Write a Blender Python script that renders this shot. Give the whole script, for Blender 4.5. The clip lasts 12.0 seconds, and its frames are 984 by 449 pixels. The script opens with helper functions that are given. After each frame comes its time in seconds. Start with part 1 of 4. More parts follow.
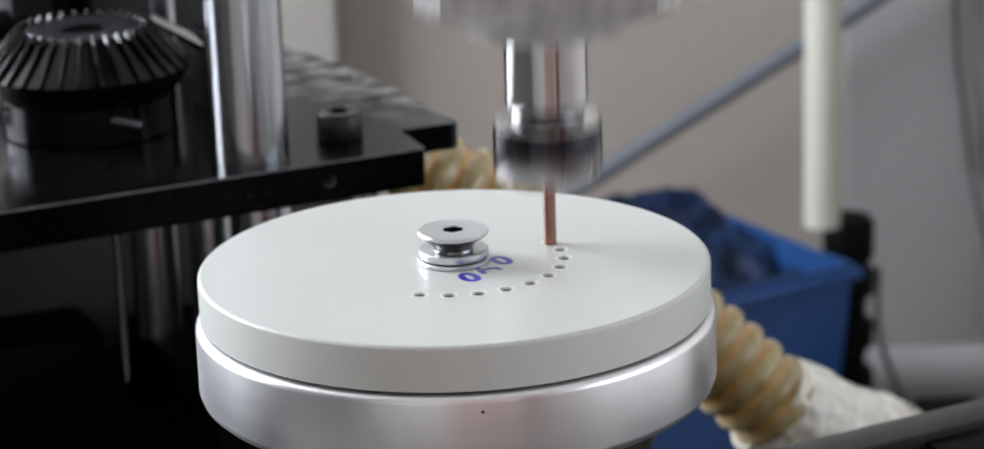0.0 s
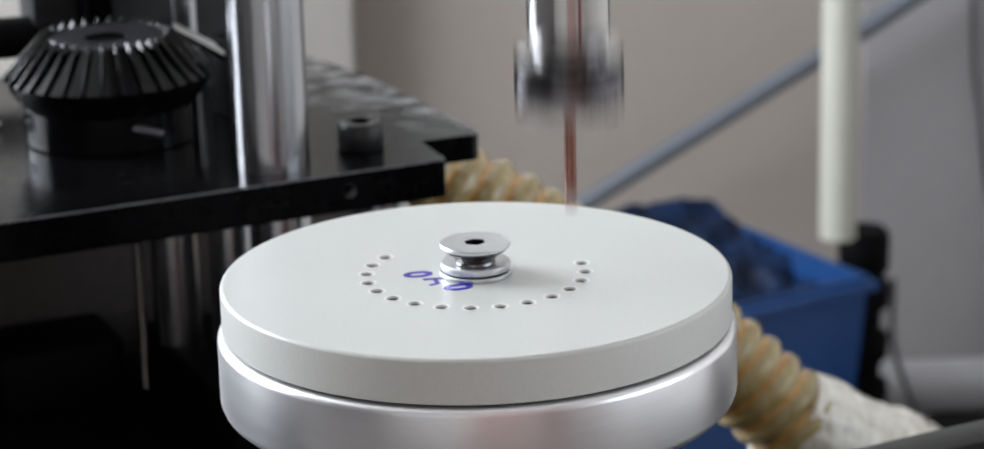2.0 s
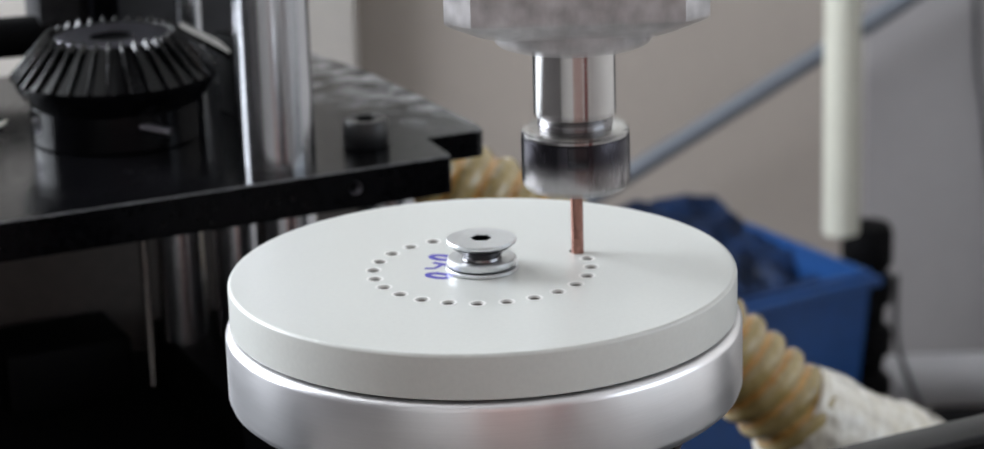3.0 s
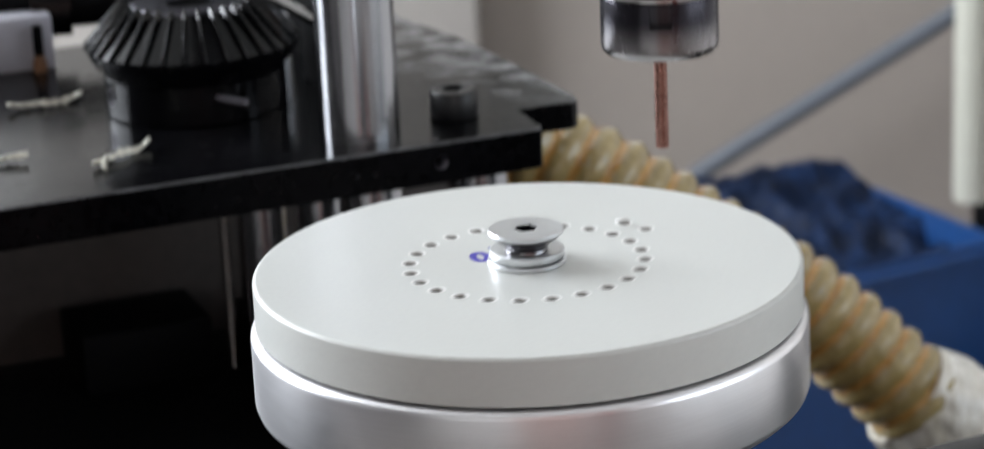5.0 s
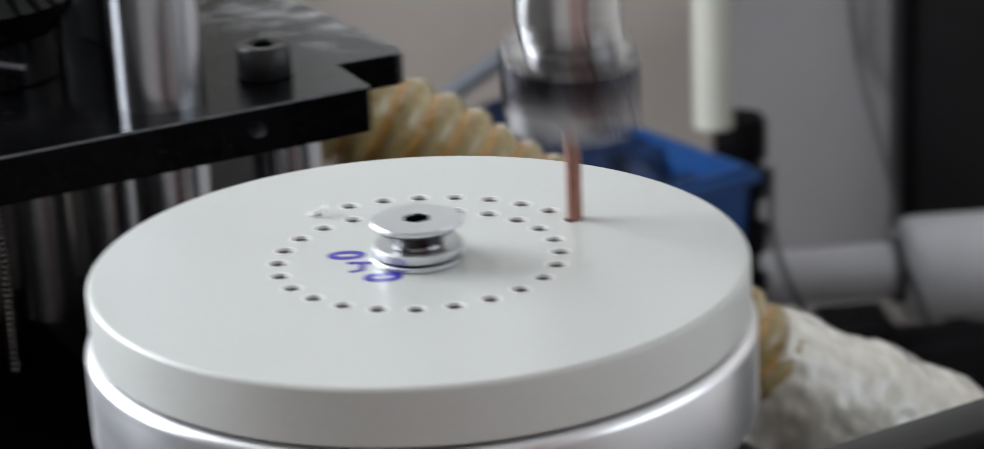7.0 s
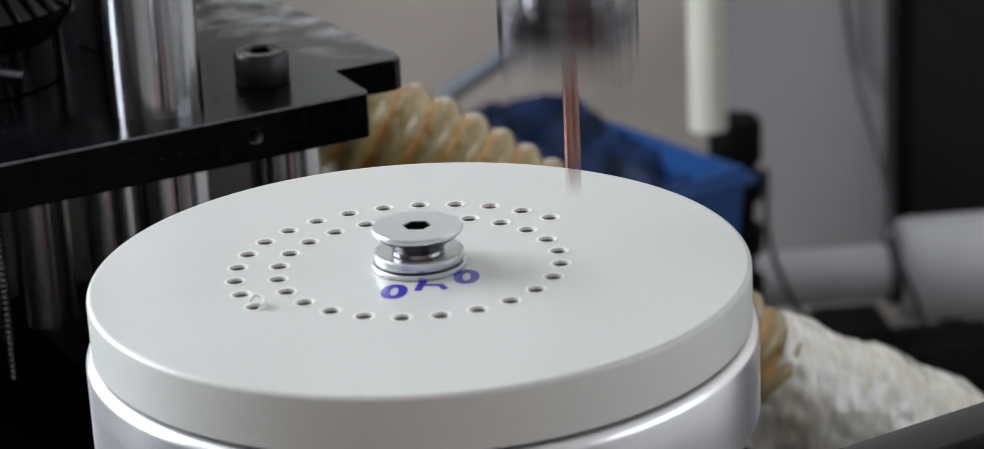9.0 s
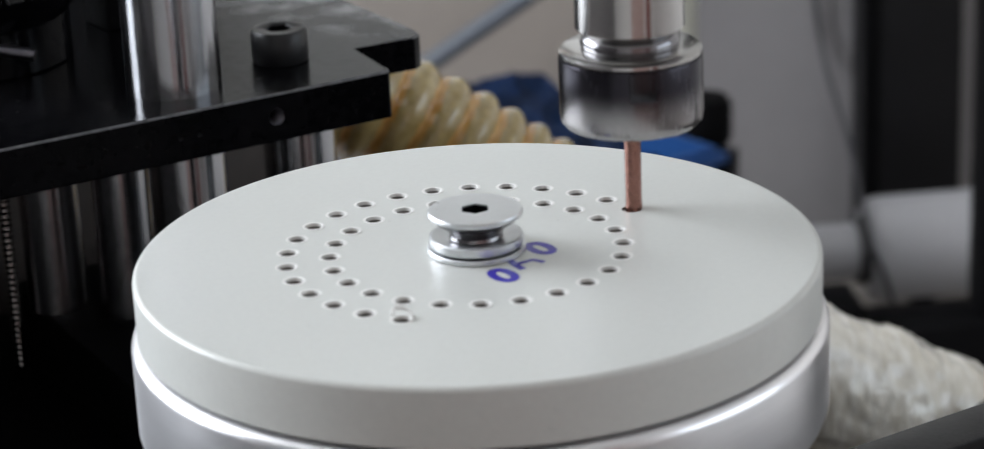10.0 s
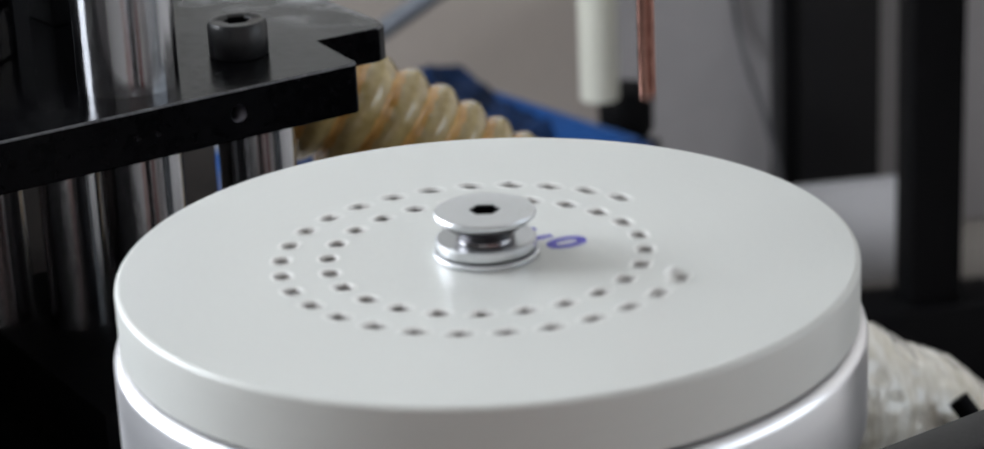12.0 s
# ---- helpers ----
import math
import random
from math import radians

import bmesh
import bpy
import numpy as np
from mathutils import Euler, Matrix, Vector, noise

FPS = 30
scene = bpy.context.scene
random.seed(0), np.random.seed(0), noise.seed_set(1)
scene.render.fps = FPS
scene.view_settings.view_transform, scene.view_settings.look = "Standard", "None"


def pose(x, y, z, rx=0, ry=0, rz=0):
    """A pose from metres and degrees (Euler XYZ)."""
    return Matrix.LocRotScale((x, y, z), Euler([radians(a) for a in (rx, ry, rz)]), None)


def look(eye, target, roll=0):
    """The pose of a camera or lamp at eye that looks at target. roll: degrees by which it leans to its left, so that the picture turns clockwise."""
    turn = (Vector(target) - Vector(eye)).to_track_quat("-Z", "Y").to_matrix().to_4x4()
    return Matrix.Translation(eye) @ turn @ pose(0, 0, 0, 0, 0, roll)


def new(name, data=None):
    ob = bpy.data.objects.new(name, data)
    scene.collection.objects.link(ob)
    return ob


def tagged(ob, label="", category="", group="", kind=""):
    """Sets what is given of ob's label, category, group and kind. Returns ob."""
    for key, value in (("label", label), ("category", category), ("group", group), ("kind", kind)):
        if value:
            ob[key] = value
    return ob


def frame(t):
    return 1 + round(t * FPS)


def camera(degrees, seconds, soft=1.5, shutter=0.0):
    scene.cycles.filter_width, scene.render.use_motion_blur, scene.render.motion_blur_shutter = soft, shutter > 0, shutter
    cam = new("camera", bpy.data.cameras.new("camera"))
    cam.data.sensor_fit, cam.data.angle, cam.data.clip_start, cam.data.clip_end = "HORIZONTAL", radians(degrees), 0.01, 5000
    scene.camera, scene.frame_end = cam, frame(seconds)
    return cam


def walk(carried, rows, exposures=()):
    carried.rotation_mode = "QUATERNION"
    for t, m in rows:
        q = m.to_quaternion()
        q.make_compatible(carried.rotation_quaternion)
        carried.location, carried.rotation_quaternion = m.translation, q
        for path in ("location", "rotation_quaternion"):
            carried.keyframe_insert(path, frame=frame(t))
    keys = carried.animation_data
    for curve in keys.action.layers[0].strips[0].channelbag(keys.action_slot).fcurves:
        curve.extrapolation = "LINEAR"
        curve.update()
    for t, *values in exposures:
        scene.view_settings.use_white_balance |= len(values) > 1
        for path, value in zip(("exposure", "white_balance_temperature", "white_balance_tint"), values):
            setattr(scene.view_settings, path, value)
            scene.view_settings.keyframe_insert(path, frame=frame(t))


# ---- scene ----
# The disc's axis is the world's z axis at the first stop; its top face is z = 0.

# ---------- camera ----------
cam = camera(21.74, 12.0, soft=0.6, shutter=1.0)
cam.data.dof.use_dof = True
cam.data.dof.focus_distance = 0.86
cam.data.dof.aperture_fstop = 17.0


def eye_pose(x, y, z, yaw, down, roll):
    """Camera at x, y, z, turned yaw degrees clockwise from north and looking down."""
    a, d = radians(yaw), radians(down)
    fwd = Vector((math.sin(a) * math.cos(d), math.cos(a) * math.cos(d), -math.sin(d)))
    return look((x, y, z), Vector((x, y, z)) + fwd, roll)


PATH = [
    (0.00, 0.0000, -0.9538, 0.3057, 0.92, 17.00, -1.94),
    (0.20, -0.0002, -0.9537, 0.3062, 0.82, 16.95, -1.93),
    (0.50, -0.0005, -0.9536, 0.3070, 0.83, 16.98, -1.91),
    (0.70, -0.0014, -0.9539, 0.3074, 0.79, 17.03, -1.78),
    (1.00, -0.0028, -0.9544, 0.3080, 0.76, 16.87, -1.58),
    (1.20, -0.0026, -0.9542, 0.3080, 0.70, 16.78, -1.58),
    (1.50, -0.0024, -0.9540, 0.3079, 0.73, 16.80, -1.57),
    (1.70, -0.0028, -0.9543, 0.3081, 0.64, 16.73, -1.54),
    (2.00, -0.0033, -0.9547, 0.3084, 0.61, 16.83, -1.49),
    (2.20, -0.0041, -0.9571, 0.3085, 0.57, 16.82, -1.49),
    (2.50, -0.0052, -0.9606, 0.3086, 0.64, 16.89, -1.49),
    (2.70, -0.0050, -0.9603, 0.3089, 0.54, 16.89, -1.59),
    (3.00, -0.0048, -0.9599, 0.3093, 0.55, 16.88, -1.75),
    (3.20, -0.0048, -0.9599, 0.3093, 0.57, 16.84, -1.75),
    (4.80, 0.0256, -0.9141, 0.2998, -2.86, 17.12, -2.60),
    (5.00, 0.0163, -0.8919, 0.2960, -2.64, 17.65, -2.64),
    (5.20, 0.0057, -0.8665, 0.2916, -1.98, 18.22, -2.68),
    (5.50, -0.0102, -0.8284, 0.2851, -0.48, 18.51, -2.75),
    (5.70, -0.0196, -0.8041, 0.2810, 0.54, 18.96, -2.89),
    (6.00, -0.0337, -0.7677, 0.2749, 1.78, 19.31, -3.11),
    (6.20, -0.0428, -0.7529, 0.2724, 2.45, 19.42, -3.02),
    (6.50, -0.0565, -0.7306, 0.2686, 2.80, 19.45, -2.88),
    (6.70, -0.0533, -0.7322, 0.2683, 3.35, 19.39, -2.77),
    (7.00, -0.0485, -0.7347, 0.2678, 4.63, 19.55, -2.60),
    (7.20, -0.0485, -0.7347, 0.2678, 5.38, 19.66, -2.60),
    (8.80, -0.0502, -0.7329, 0.2689, 4.89, 19.67, -2.80),
    (9.00, -0.0502, -0.7329, 0.2689, 4.77, 19.51, -2.80),
    (9.20, -0.0538, -0.7290, 0.2677, 5.03, 19.67, -2.80),
    (9.50, -0.0592, -0.7232, 0.2659, 5.28, 19.80, -2.81),
    (9.70, -0.0679, -0.7153, 0.2645, 5.67, 19.85, -2.70),
    (10.00, -0.0809, -0.7035, 0.2624, 6.02, 20.03, -2.53),
    (10.20, -0.0941, -0.6939, 0.2598, 7.14, 20.09, -2.35),
    (10.50, -0.1138, -0.6795, 0.2559, 8.28, 20.31, -2.07),
    (10.70, -0.1160, -0.6717, 0.2525, 8.72, 20.57, -2.26),
    (11.00, -0.1192, -0.6600, 0.2473, 9.46, 20.32, -2.54),
    (11.20, -0.1135, -0.6544, 0.2473, 8.82, 19.82, -2.51),
    (11.50, -0.1050, -0.6461, 0.2474, 8.54, 20.02, -2.46),
    (11.70, -0.1050, -0.6465, 0.2472, 8.50, 20.06, -2.55),
    (12.00, -0.1049, -0.6470, 0.2469, 8.41, 20.28, -2.68),
]
walk(cam, [(r[0], eye_pose(*r[1:])) for r in PATH], ((0.0, 0.20), (3.0, 0.20), (5.0, 0.22), (5.6, 0.10), (7.0, 0.02), (9.0, 0.0), (12.0, 0.0)))

# ---------- light ----------
world = bpy.data.worlds.new("sky")
scene.world = world
world.use_nodes = True
wn = world.node_tree.nodes
sky = wn.new("ShaderNodeTexSky")
sky.sky_type = "NISHITA"
sky.sun_disc = False
sky.sun_elevation, sky.sun_rotation = radians(35), radians(250)
world.node_tree.links.new(sky.outputs[0], wn["Background"].inputs[0])
wn["Background"].inputs[1].default_value = 0.1


def area_lamp(name, eye, target, w, h, power, color):
    lamp = bpy.data.lights.new(name, "AREA")
    lamp.shape, lamp.size, lamp.size_y, lamp.energy, lamp.color = "RECTANGLE", w, h, power, color
    ob = new(name, lamp)
    ob.matrix_world = look(eye, target)
    return ob


area_lamp("window_daylight", (-2.46, 1.55, 0.90), (0.0, 1.0, 0.70), 2.4, 1.5, 157, (0.89, 0.935, 1.0))
area_lamp("east_window_daylight", (2.56, -0.70, 0.55), (0.0, -0.3, 0.2), 2.0, 1.4, 17, (0.87, 0.93, 1.0))


# ---------- materials ----------
def mat(name, color, rough=0.5, metal=0.0, var=0.12, scale=30.0, grain=400.0, bump=0.0, bump_scale=300.0,
        color2=None, rough_var=0.1, stretch=(1, 1, 1), coat=0.0, trans=0.0, sss=0.0, per_object=0.0, spec=0.5):
    m = bpy.data.materials.new(name)
    m.use_nodes = True
    nt = m.node_tree
    nd, ln = nt.nodes, nt.links
    b = nd["Principled BSDF"]
    tc = nd.new("ShaderNodeTexCoord")
    mp = nd.new("ShaderNodeMapping")
    mp.inputs["Scale"].default_value = stretch
    ln.new(tc.outputs["Object"], mp.inputs[0])
    big = nd.new("ShaderNodeTexNoise")
    big.inputs["Scale"].default_value, big.inputs["Detail"].default_value = scale, 5
    fine = nd.new("ShaderNodeTexNoise")
    fine.inputs["Scale"].default_value, fine.inputs["Detail"].default_value = grain, 3
    ln.new(mp.outputs[0], big.inputs[0])
    ln.new(mp.outputs[0], fine.inputs[0])
    addn = nd.new("ShaderNodeMath")
    addn.operation = "MULTIPLY_ADD"
    ln.new(fine.outputs[0], addn.inputs[0])
    addn.inputs[1].default_value = 0.5
    half = nd.new("ShaderNodeMath")
    half.operation = "MULTIPLY"
    half.inputs[1].default_value = 0.5
    ln.new(big.outputs[0], half.inputs[0])
    ln.new(half.outputs[0], addn.inputs[2])
    ramp = nd.new("ShaderNodeValToRGB")
    ramp.color_ramp.elements[0].position, ramp.color_ramp.elements[1].position = 0.3, 0.7
    lo = [c * (1 - var) for c in color]
    hi = list(color2) if color2 else [min(1, c * (1 + var)) for c in color]
    ramp.color_ramp.elements[0].color = (*lo, 1)
    ramp.color_ramp.elements[1].color = (*hi, 1)
    ln.new(addn.outputs[0], ramp.inputs[0])
    last = ramp.outputs[0]
    if per_object:
        info = nd.new("ShaderNodeObjectInfo")
        hsv = nd.new("ShaderNodeHueSaturation")
        rng = nd.new("ShaderNodeMapRange")
        rng.inputs["To Min"].default_value, rng.inputs["To Max"].default_value = 1 - per_object, 1 + per_object
        ln.new(info.outputs["Random"], rng.inputs["Value"])
        ln.new(rng.outputs[0], hsv.inputs["Value"])
        ln.new(last, hsv.inputs["Color"])
        last = hsv.outputs[0]
    ln.new(last, b.inputs["Base Color"])
    rr = nd.new("ShaderNodeMapRange")
    rr.inputs["To Min"].default_value = max(0.02, rough - rough_var)
    rr.inputs["To Max"].default_value = min(1, rough + rough_var)
    rr.inputs["From Min"].default_value, rr.inputs["From Max"].default_value = 0.3, 0.7
    ln.new(addn.outputs[0], rr.inputs["Value"])
    ln.new(rr.outputs[0], b.inputs["Roughness"])
    b.inputs["Metallic"].default_value = metal
    b.inputs["Specular IOR Level"].default_value = spec
    b.inputs["Coat Weight"].default_value = coat
    b.inputs["Transmission Weight"].default_value = trans
    if sss:
        b.inputs["Subsurface Weight"].default_value = sss
        b.inputs["Subsurface Radius"].default_value = (0.004, 0.004, 0.003)
    if bump:
        bt = nd.new("ShaderNodeTexNoise")
        bt.inputs["Scale"].default_value, bt.inputs["Detail"].default_value = bump_scale, 4
        ln.new(mp.outputs[0], bt.inputs[0])
        bp = nd.new("ShaderNodeBump")
        bp.inputs["Strength"].default_value, bp.inputs["Distance"].default_value = bump, 0.001
        ln.new(bt.outputs[0], bp.inputs["Height"])
        ln.new(bp.outputs[0], b.inputs["Normal"])
    return m


DISC = mat("grey_white_plastic", (0.665, 0.676, 0.645), 0.33, var=0.04, scale=12, grain=500, bump=0.012, bump_scale=900, rough_var=0.065)
RIM = mat("fresh_cut_plastic", (0.90, 0.89, 0.86), 0.6, var=0.05, scale=300, bump=0.3, bump_scale=3000)
HOLE_SHADE = mat("shaded_hole_wall", (0.27, 0.25, 0.225), 0.7, var=0.15, scale=500, bump=0.3, bump_scale=2000)
INK = mat("blue_marker_ink", (0.035, 0.02, 0.42), 0.35, var=0.3, scale=300, grain=2000)
ALU = mat("turned_aluminium", (0.94, 0.935, 0.955), 0.33, metal=1, var=0.035, scale=4, grain=60, stretch=(1, 1, 30), rough_var=0.02)
STEEL = mat("bright_steel", (0.56, 0.55, 0.54), 0.16, metal=1, var=0.08, scale=40, grain=600, bump=0.02, rough_var=0.06)
CHROME = mat("ground_steel_post", (0.44, 0.445, 0.465), 0.18, metal=1, var=0.12, scale=30, grain=900, stretch=(1, 1, 0.25), bump=0.03, bump_scale=500, rough_var=0.05)


def turned(m, amount):
    """Fine lathe grooves round the z axis stretch the gloss along it."""
    nd = m.node_tree.nodes
    tang = nd.new("ShaderNodeTangent")
    tang.direction_type, tang.axis = "RADIAL", "Z"
    m.node_tree.links.new(tang.outputs[0], nd["Principled BSDF"].inputs["Tangent"])
    nd["Principled BSDF"].inputs["Anisotropic"].default_value = amount
    nd["Principled BSDF"].inputs["Anisotropic Rotation"].default_value = 0.25


turned(ALU, 0.6)
turned(CHROME, 0.8)
NUTMAT = mat("clamp_steel", (0.68, 0.695, 0.71), 0.34, metal=1, var=0.06, scale=80, grain=900, bump=0.04, bump_scale=900, rough_var=0.08)
COLLET = mat("blackened_collet_steel", (0.22, 0.215, 0.225), 0.19, metal=1, var=0.15, scale=60, grain=900, stretch=(1, 1, 0.2), rough_var=0.05)
OXIDE = mat("black_oxide_steel", (0.045, 0.044, 0.05), 0.2, metal=1, var=0.2, scale=60, grain=900, stretch=(1, 1, 0.2), rough_var=0.06)
COPPER = mat("bronze_coated_drill", (0.30, 0.155, 0.125), 0.27, metal=1, var=0.15, scale=200, grain=2000, rough_var=0.1)
HUB = mat("dark_hub_steel", (0.16, 0.16, 0.165), 0.35, metal=1, var=0.2, scale=60, grain=500, bump=0.1)
COLLET_SHADED = mat("shaded_collet_steel", (0.40, 0.385, 0.39), 0.24, metal=1, var=0.15, scale=60, grain=900, stretch=(1, 1, 0.2), rough_var=0.06)


def paint_reflection(m, color, low, high):
    """Paints a dark reflection into the colour: none below low, full above high."""
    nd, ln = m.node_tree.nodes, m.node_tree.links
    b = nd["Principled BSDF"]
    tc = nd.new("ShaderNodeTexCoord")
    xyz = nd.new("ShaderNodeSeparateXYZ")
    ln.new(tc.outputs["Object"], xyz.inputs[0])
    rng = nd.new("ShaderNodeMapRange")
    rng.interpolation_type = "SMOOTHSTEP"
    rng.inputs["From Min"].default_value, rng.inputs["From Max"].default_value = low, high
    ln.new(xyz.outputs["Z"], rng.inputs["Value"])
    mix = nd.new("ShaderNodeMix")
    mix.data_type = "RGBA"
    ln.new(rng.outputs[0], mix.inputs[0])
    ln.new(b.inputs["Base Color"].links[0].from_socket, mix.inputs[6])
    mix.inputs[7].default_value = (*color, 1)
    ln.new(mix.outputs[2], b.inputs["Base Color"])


# the collet nut's upper half is coloured for the dark room it mirrors
paint_reflection(COLLET_SHADED, (0.045, 0.043, 0.052), 0.040, 0.053)
CAST = mat("cast_aluminium", (0.42, 0.40, 0.40), 0.5, metal=0.3, var=0.45, scale=45, grain=130, bump=0.35, bump_scale=160, color2=(0.72, 0.70, 0.71))
BLACK = mat("black_oxide_plate", (0.0018, 0.0018, 0.0023), 0.17, spec=0.088, var=0.35, scale=18, grain=260, bump=0.08, bump_scale=500, rough_var=0.12, color2=(0.004, 0.004, 0.005))
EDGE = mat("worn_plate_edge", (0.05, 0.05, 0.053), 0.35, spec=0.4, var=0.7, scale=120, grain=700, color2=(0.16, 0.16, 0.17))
RAIL = mat("worn_black_rail", (0.014, 0.0135, 0.0135), 0.38, spec=0.3, var=0.5, scale=30, grain=600, bump=0.08, color2=(0.034, 0.033, 0.033))
DARKER = mat("black_painted_frame", (0.004, 0.004, 0.0045), 0.6, spec=0.06, var=0.3, scale=15, grain=200, bump=0.1)
GEAR = mat("blackened_gear_steel", (0.0025, 0.0025, 0.0032), 0.085, spec=0.25, var=0.4, scale=50, grain=500, bump=0.15, rough_var=0.12)
GEARTOP = mat("worn_and_sheen_steel", (0.17, 0.165, 0.19), 0.33, metal=1, var=0.3, scale=60, grain=500, bump=0.1)
SCREW = mat("black_oxide_screw", (0.016, 0.016, 0.017), 0.36, spec=0.35, var=0.3, scale=100, grain=900, bump=0.15, bump_scale=900)
HOSE = mat("amber_plastic_hose", (0.72, 0.34, 0.07), 0.18, var=0.3, scale=22, grain=160, bump=0.1, color2=(0.88, 0.54, 0.18), trans=0.25, coat=0.5)
RIB = mat("olive_tan_hose_rib", (0.40, 0.285, 0.10), 0.11, var=0.25, scale=40, grain=200, bump=0.08, color2=(0.58, 0.455, 0.21), trans=0.15, coat=0.7)
WRAP = mat("dusty_white_wrapping", (0.62, 0.55, 0.40), 0.17, var=0.12, scale=22, grain=140, bump=0.75, bump_scale=170, stretch=(1.7, 0.55, 0.55), color2=(0.95, 0.93, 0.865), coat=1.0, rough_var=0.14)
BLUE = mat("blue_plastic", (0.0095, 0.054, 0.19), 0.4, var=0.2, scale=6, grain=60, bump=0.1, bump_scale=60)
SCRAP = mat("dark_blue_bags", (0.002, 0.004, 0.010), 0.6, spec=0.25, var=0.6, scale=14, grain=60, bump=0.5, bump_scale=60, color2=(0.003, 0.024, 0.09))
WALL = mat("beige_grey_plaster", (0.358, 0.318, 0.284), 0.85, var=0.05, scale=1.6, grain=40, bump=0.15, bump_scale=120)
WALL2 = mat("blue_grey_panel", (0.285, 0.274, 0.278), 0.6, var=0.05, scale=1.5, grain=30, bump=0.05)
PLASTER_LIGHT = mat("pale_plaster", (0.80, 0.775, 0.75), 0.85, var=0.05, scale=2, grain=40, bump=0.15)
PILASTER = mat("pale_grey_plaster", (0.46, 0.435, 0.405), 0.85, var=0.05, scale=2, grain=40, bump=0.15)
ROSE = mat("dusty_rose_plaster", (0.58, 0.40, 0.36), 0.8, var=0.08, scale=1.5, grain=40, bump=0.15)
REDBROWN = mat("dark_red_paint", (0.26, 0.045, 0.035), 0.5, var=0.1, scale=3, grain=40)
CEIL = mat("white_ceiling_paint", (0.82, 0.82, 0.80), 0.9, var=0.03, scale=2, grain=40, bump=0.1)
CONCRETE = mat("oily_concrete", (0.24, 0.22, 0.20), 0.7, var=0.3, scale=3, grain=60, bump=0.3, bump_scale=80)
PVC = mat("cream_pvc", (0.53, 0.53, 0.46), 0.45, var=0.05, scale=8, grain=100)
PVCG = mat("light_grey_pvc", (0.46, 0.46, 0.478), 0.45, var=0.06, scale=8, grain=100)
CABLE = mat("grey_blue_hose", (0.115, 0.13, 0.155), 0.5, var=0.1, scale=10, grain=100)
WIREMAT = mat("dark_grey_cable_sheath", (0.05, 0.05, 0.055), 0.5, var=0.15, scale=20, grain=100)
SWARF = mat("white_plastic_shaving", (0.72, 0.70, 0.60), 0.55, var=0.15, scale=200, grain=2000, bump=0.4, bump_scale=1500)
GREEN = mat("dark_green_cable_sheath", (0.01, 0.07, 0.045), 0.4, var=0.1)
LILAC = mat("pale_lilac_plastic", (0.50, 0.50, 0.55), 0.4, var=0.08, scale=40)
ORANGE = mat("rust_brown_fitting", (0.20, 0.095, 0.045), 0.5, var=0.3, scale=80)


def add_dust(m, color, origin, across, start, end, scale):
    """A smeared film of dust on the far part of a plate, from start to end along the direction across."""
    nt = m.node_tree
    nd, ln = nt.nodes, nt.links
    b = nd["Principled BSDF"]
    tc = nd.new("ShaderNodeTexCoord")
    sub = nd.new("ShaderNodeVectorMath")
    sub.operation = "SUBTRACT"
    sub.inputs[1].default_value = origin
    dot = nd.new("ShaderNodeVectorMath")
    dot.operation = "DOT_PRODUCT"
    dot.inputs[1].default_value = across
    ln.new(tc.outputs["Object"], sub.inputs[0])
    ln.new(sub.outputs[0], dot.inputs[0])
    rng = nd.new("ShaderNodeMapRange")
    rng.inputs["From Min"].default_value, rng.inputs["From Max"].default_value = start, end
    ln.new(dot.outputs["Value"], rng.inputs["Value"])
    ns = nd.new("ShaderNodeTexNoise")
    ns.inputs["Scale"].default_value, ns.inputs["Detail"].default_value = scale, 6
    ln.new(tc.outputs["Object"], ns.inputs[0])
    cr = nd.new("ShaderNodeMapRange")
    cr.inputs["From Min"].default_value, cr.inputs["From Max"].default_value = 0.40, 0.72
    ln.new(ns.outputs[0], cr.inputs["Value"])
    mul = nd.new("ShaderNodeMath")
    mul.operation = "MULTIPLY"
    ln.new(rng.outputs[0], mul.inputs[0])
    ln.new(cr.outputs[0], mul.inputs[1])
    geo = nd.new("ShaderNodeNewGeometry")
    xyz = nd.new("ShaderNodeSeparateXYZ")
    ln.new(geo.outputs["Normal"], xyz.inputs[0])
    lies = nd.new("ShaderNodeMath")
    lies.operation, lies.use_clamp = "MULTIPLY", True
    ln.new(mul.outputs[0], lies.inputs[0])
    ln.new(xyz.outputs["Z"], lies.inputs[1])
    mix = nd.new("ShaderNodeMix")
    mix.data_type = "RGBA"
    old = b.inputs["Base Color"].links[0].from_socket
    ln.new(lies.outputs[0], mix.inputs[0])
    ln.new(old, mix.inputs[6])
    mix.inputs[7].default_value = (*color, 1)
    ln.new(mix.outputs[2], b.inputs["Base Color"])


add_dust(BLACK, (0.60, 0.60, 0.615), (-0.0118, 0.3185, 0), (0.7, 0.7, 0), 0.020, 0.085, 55)

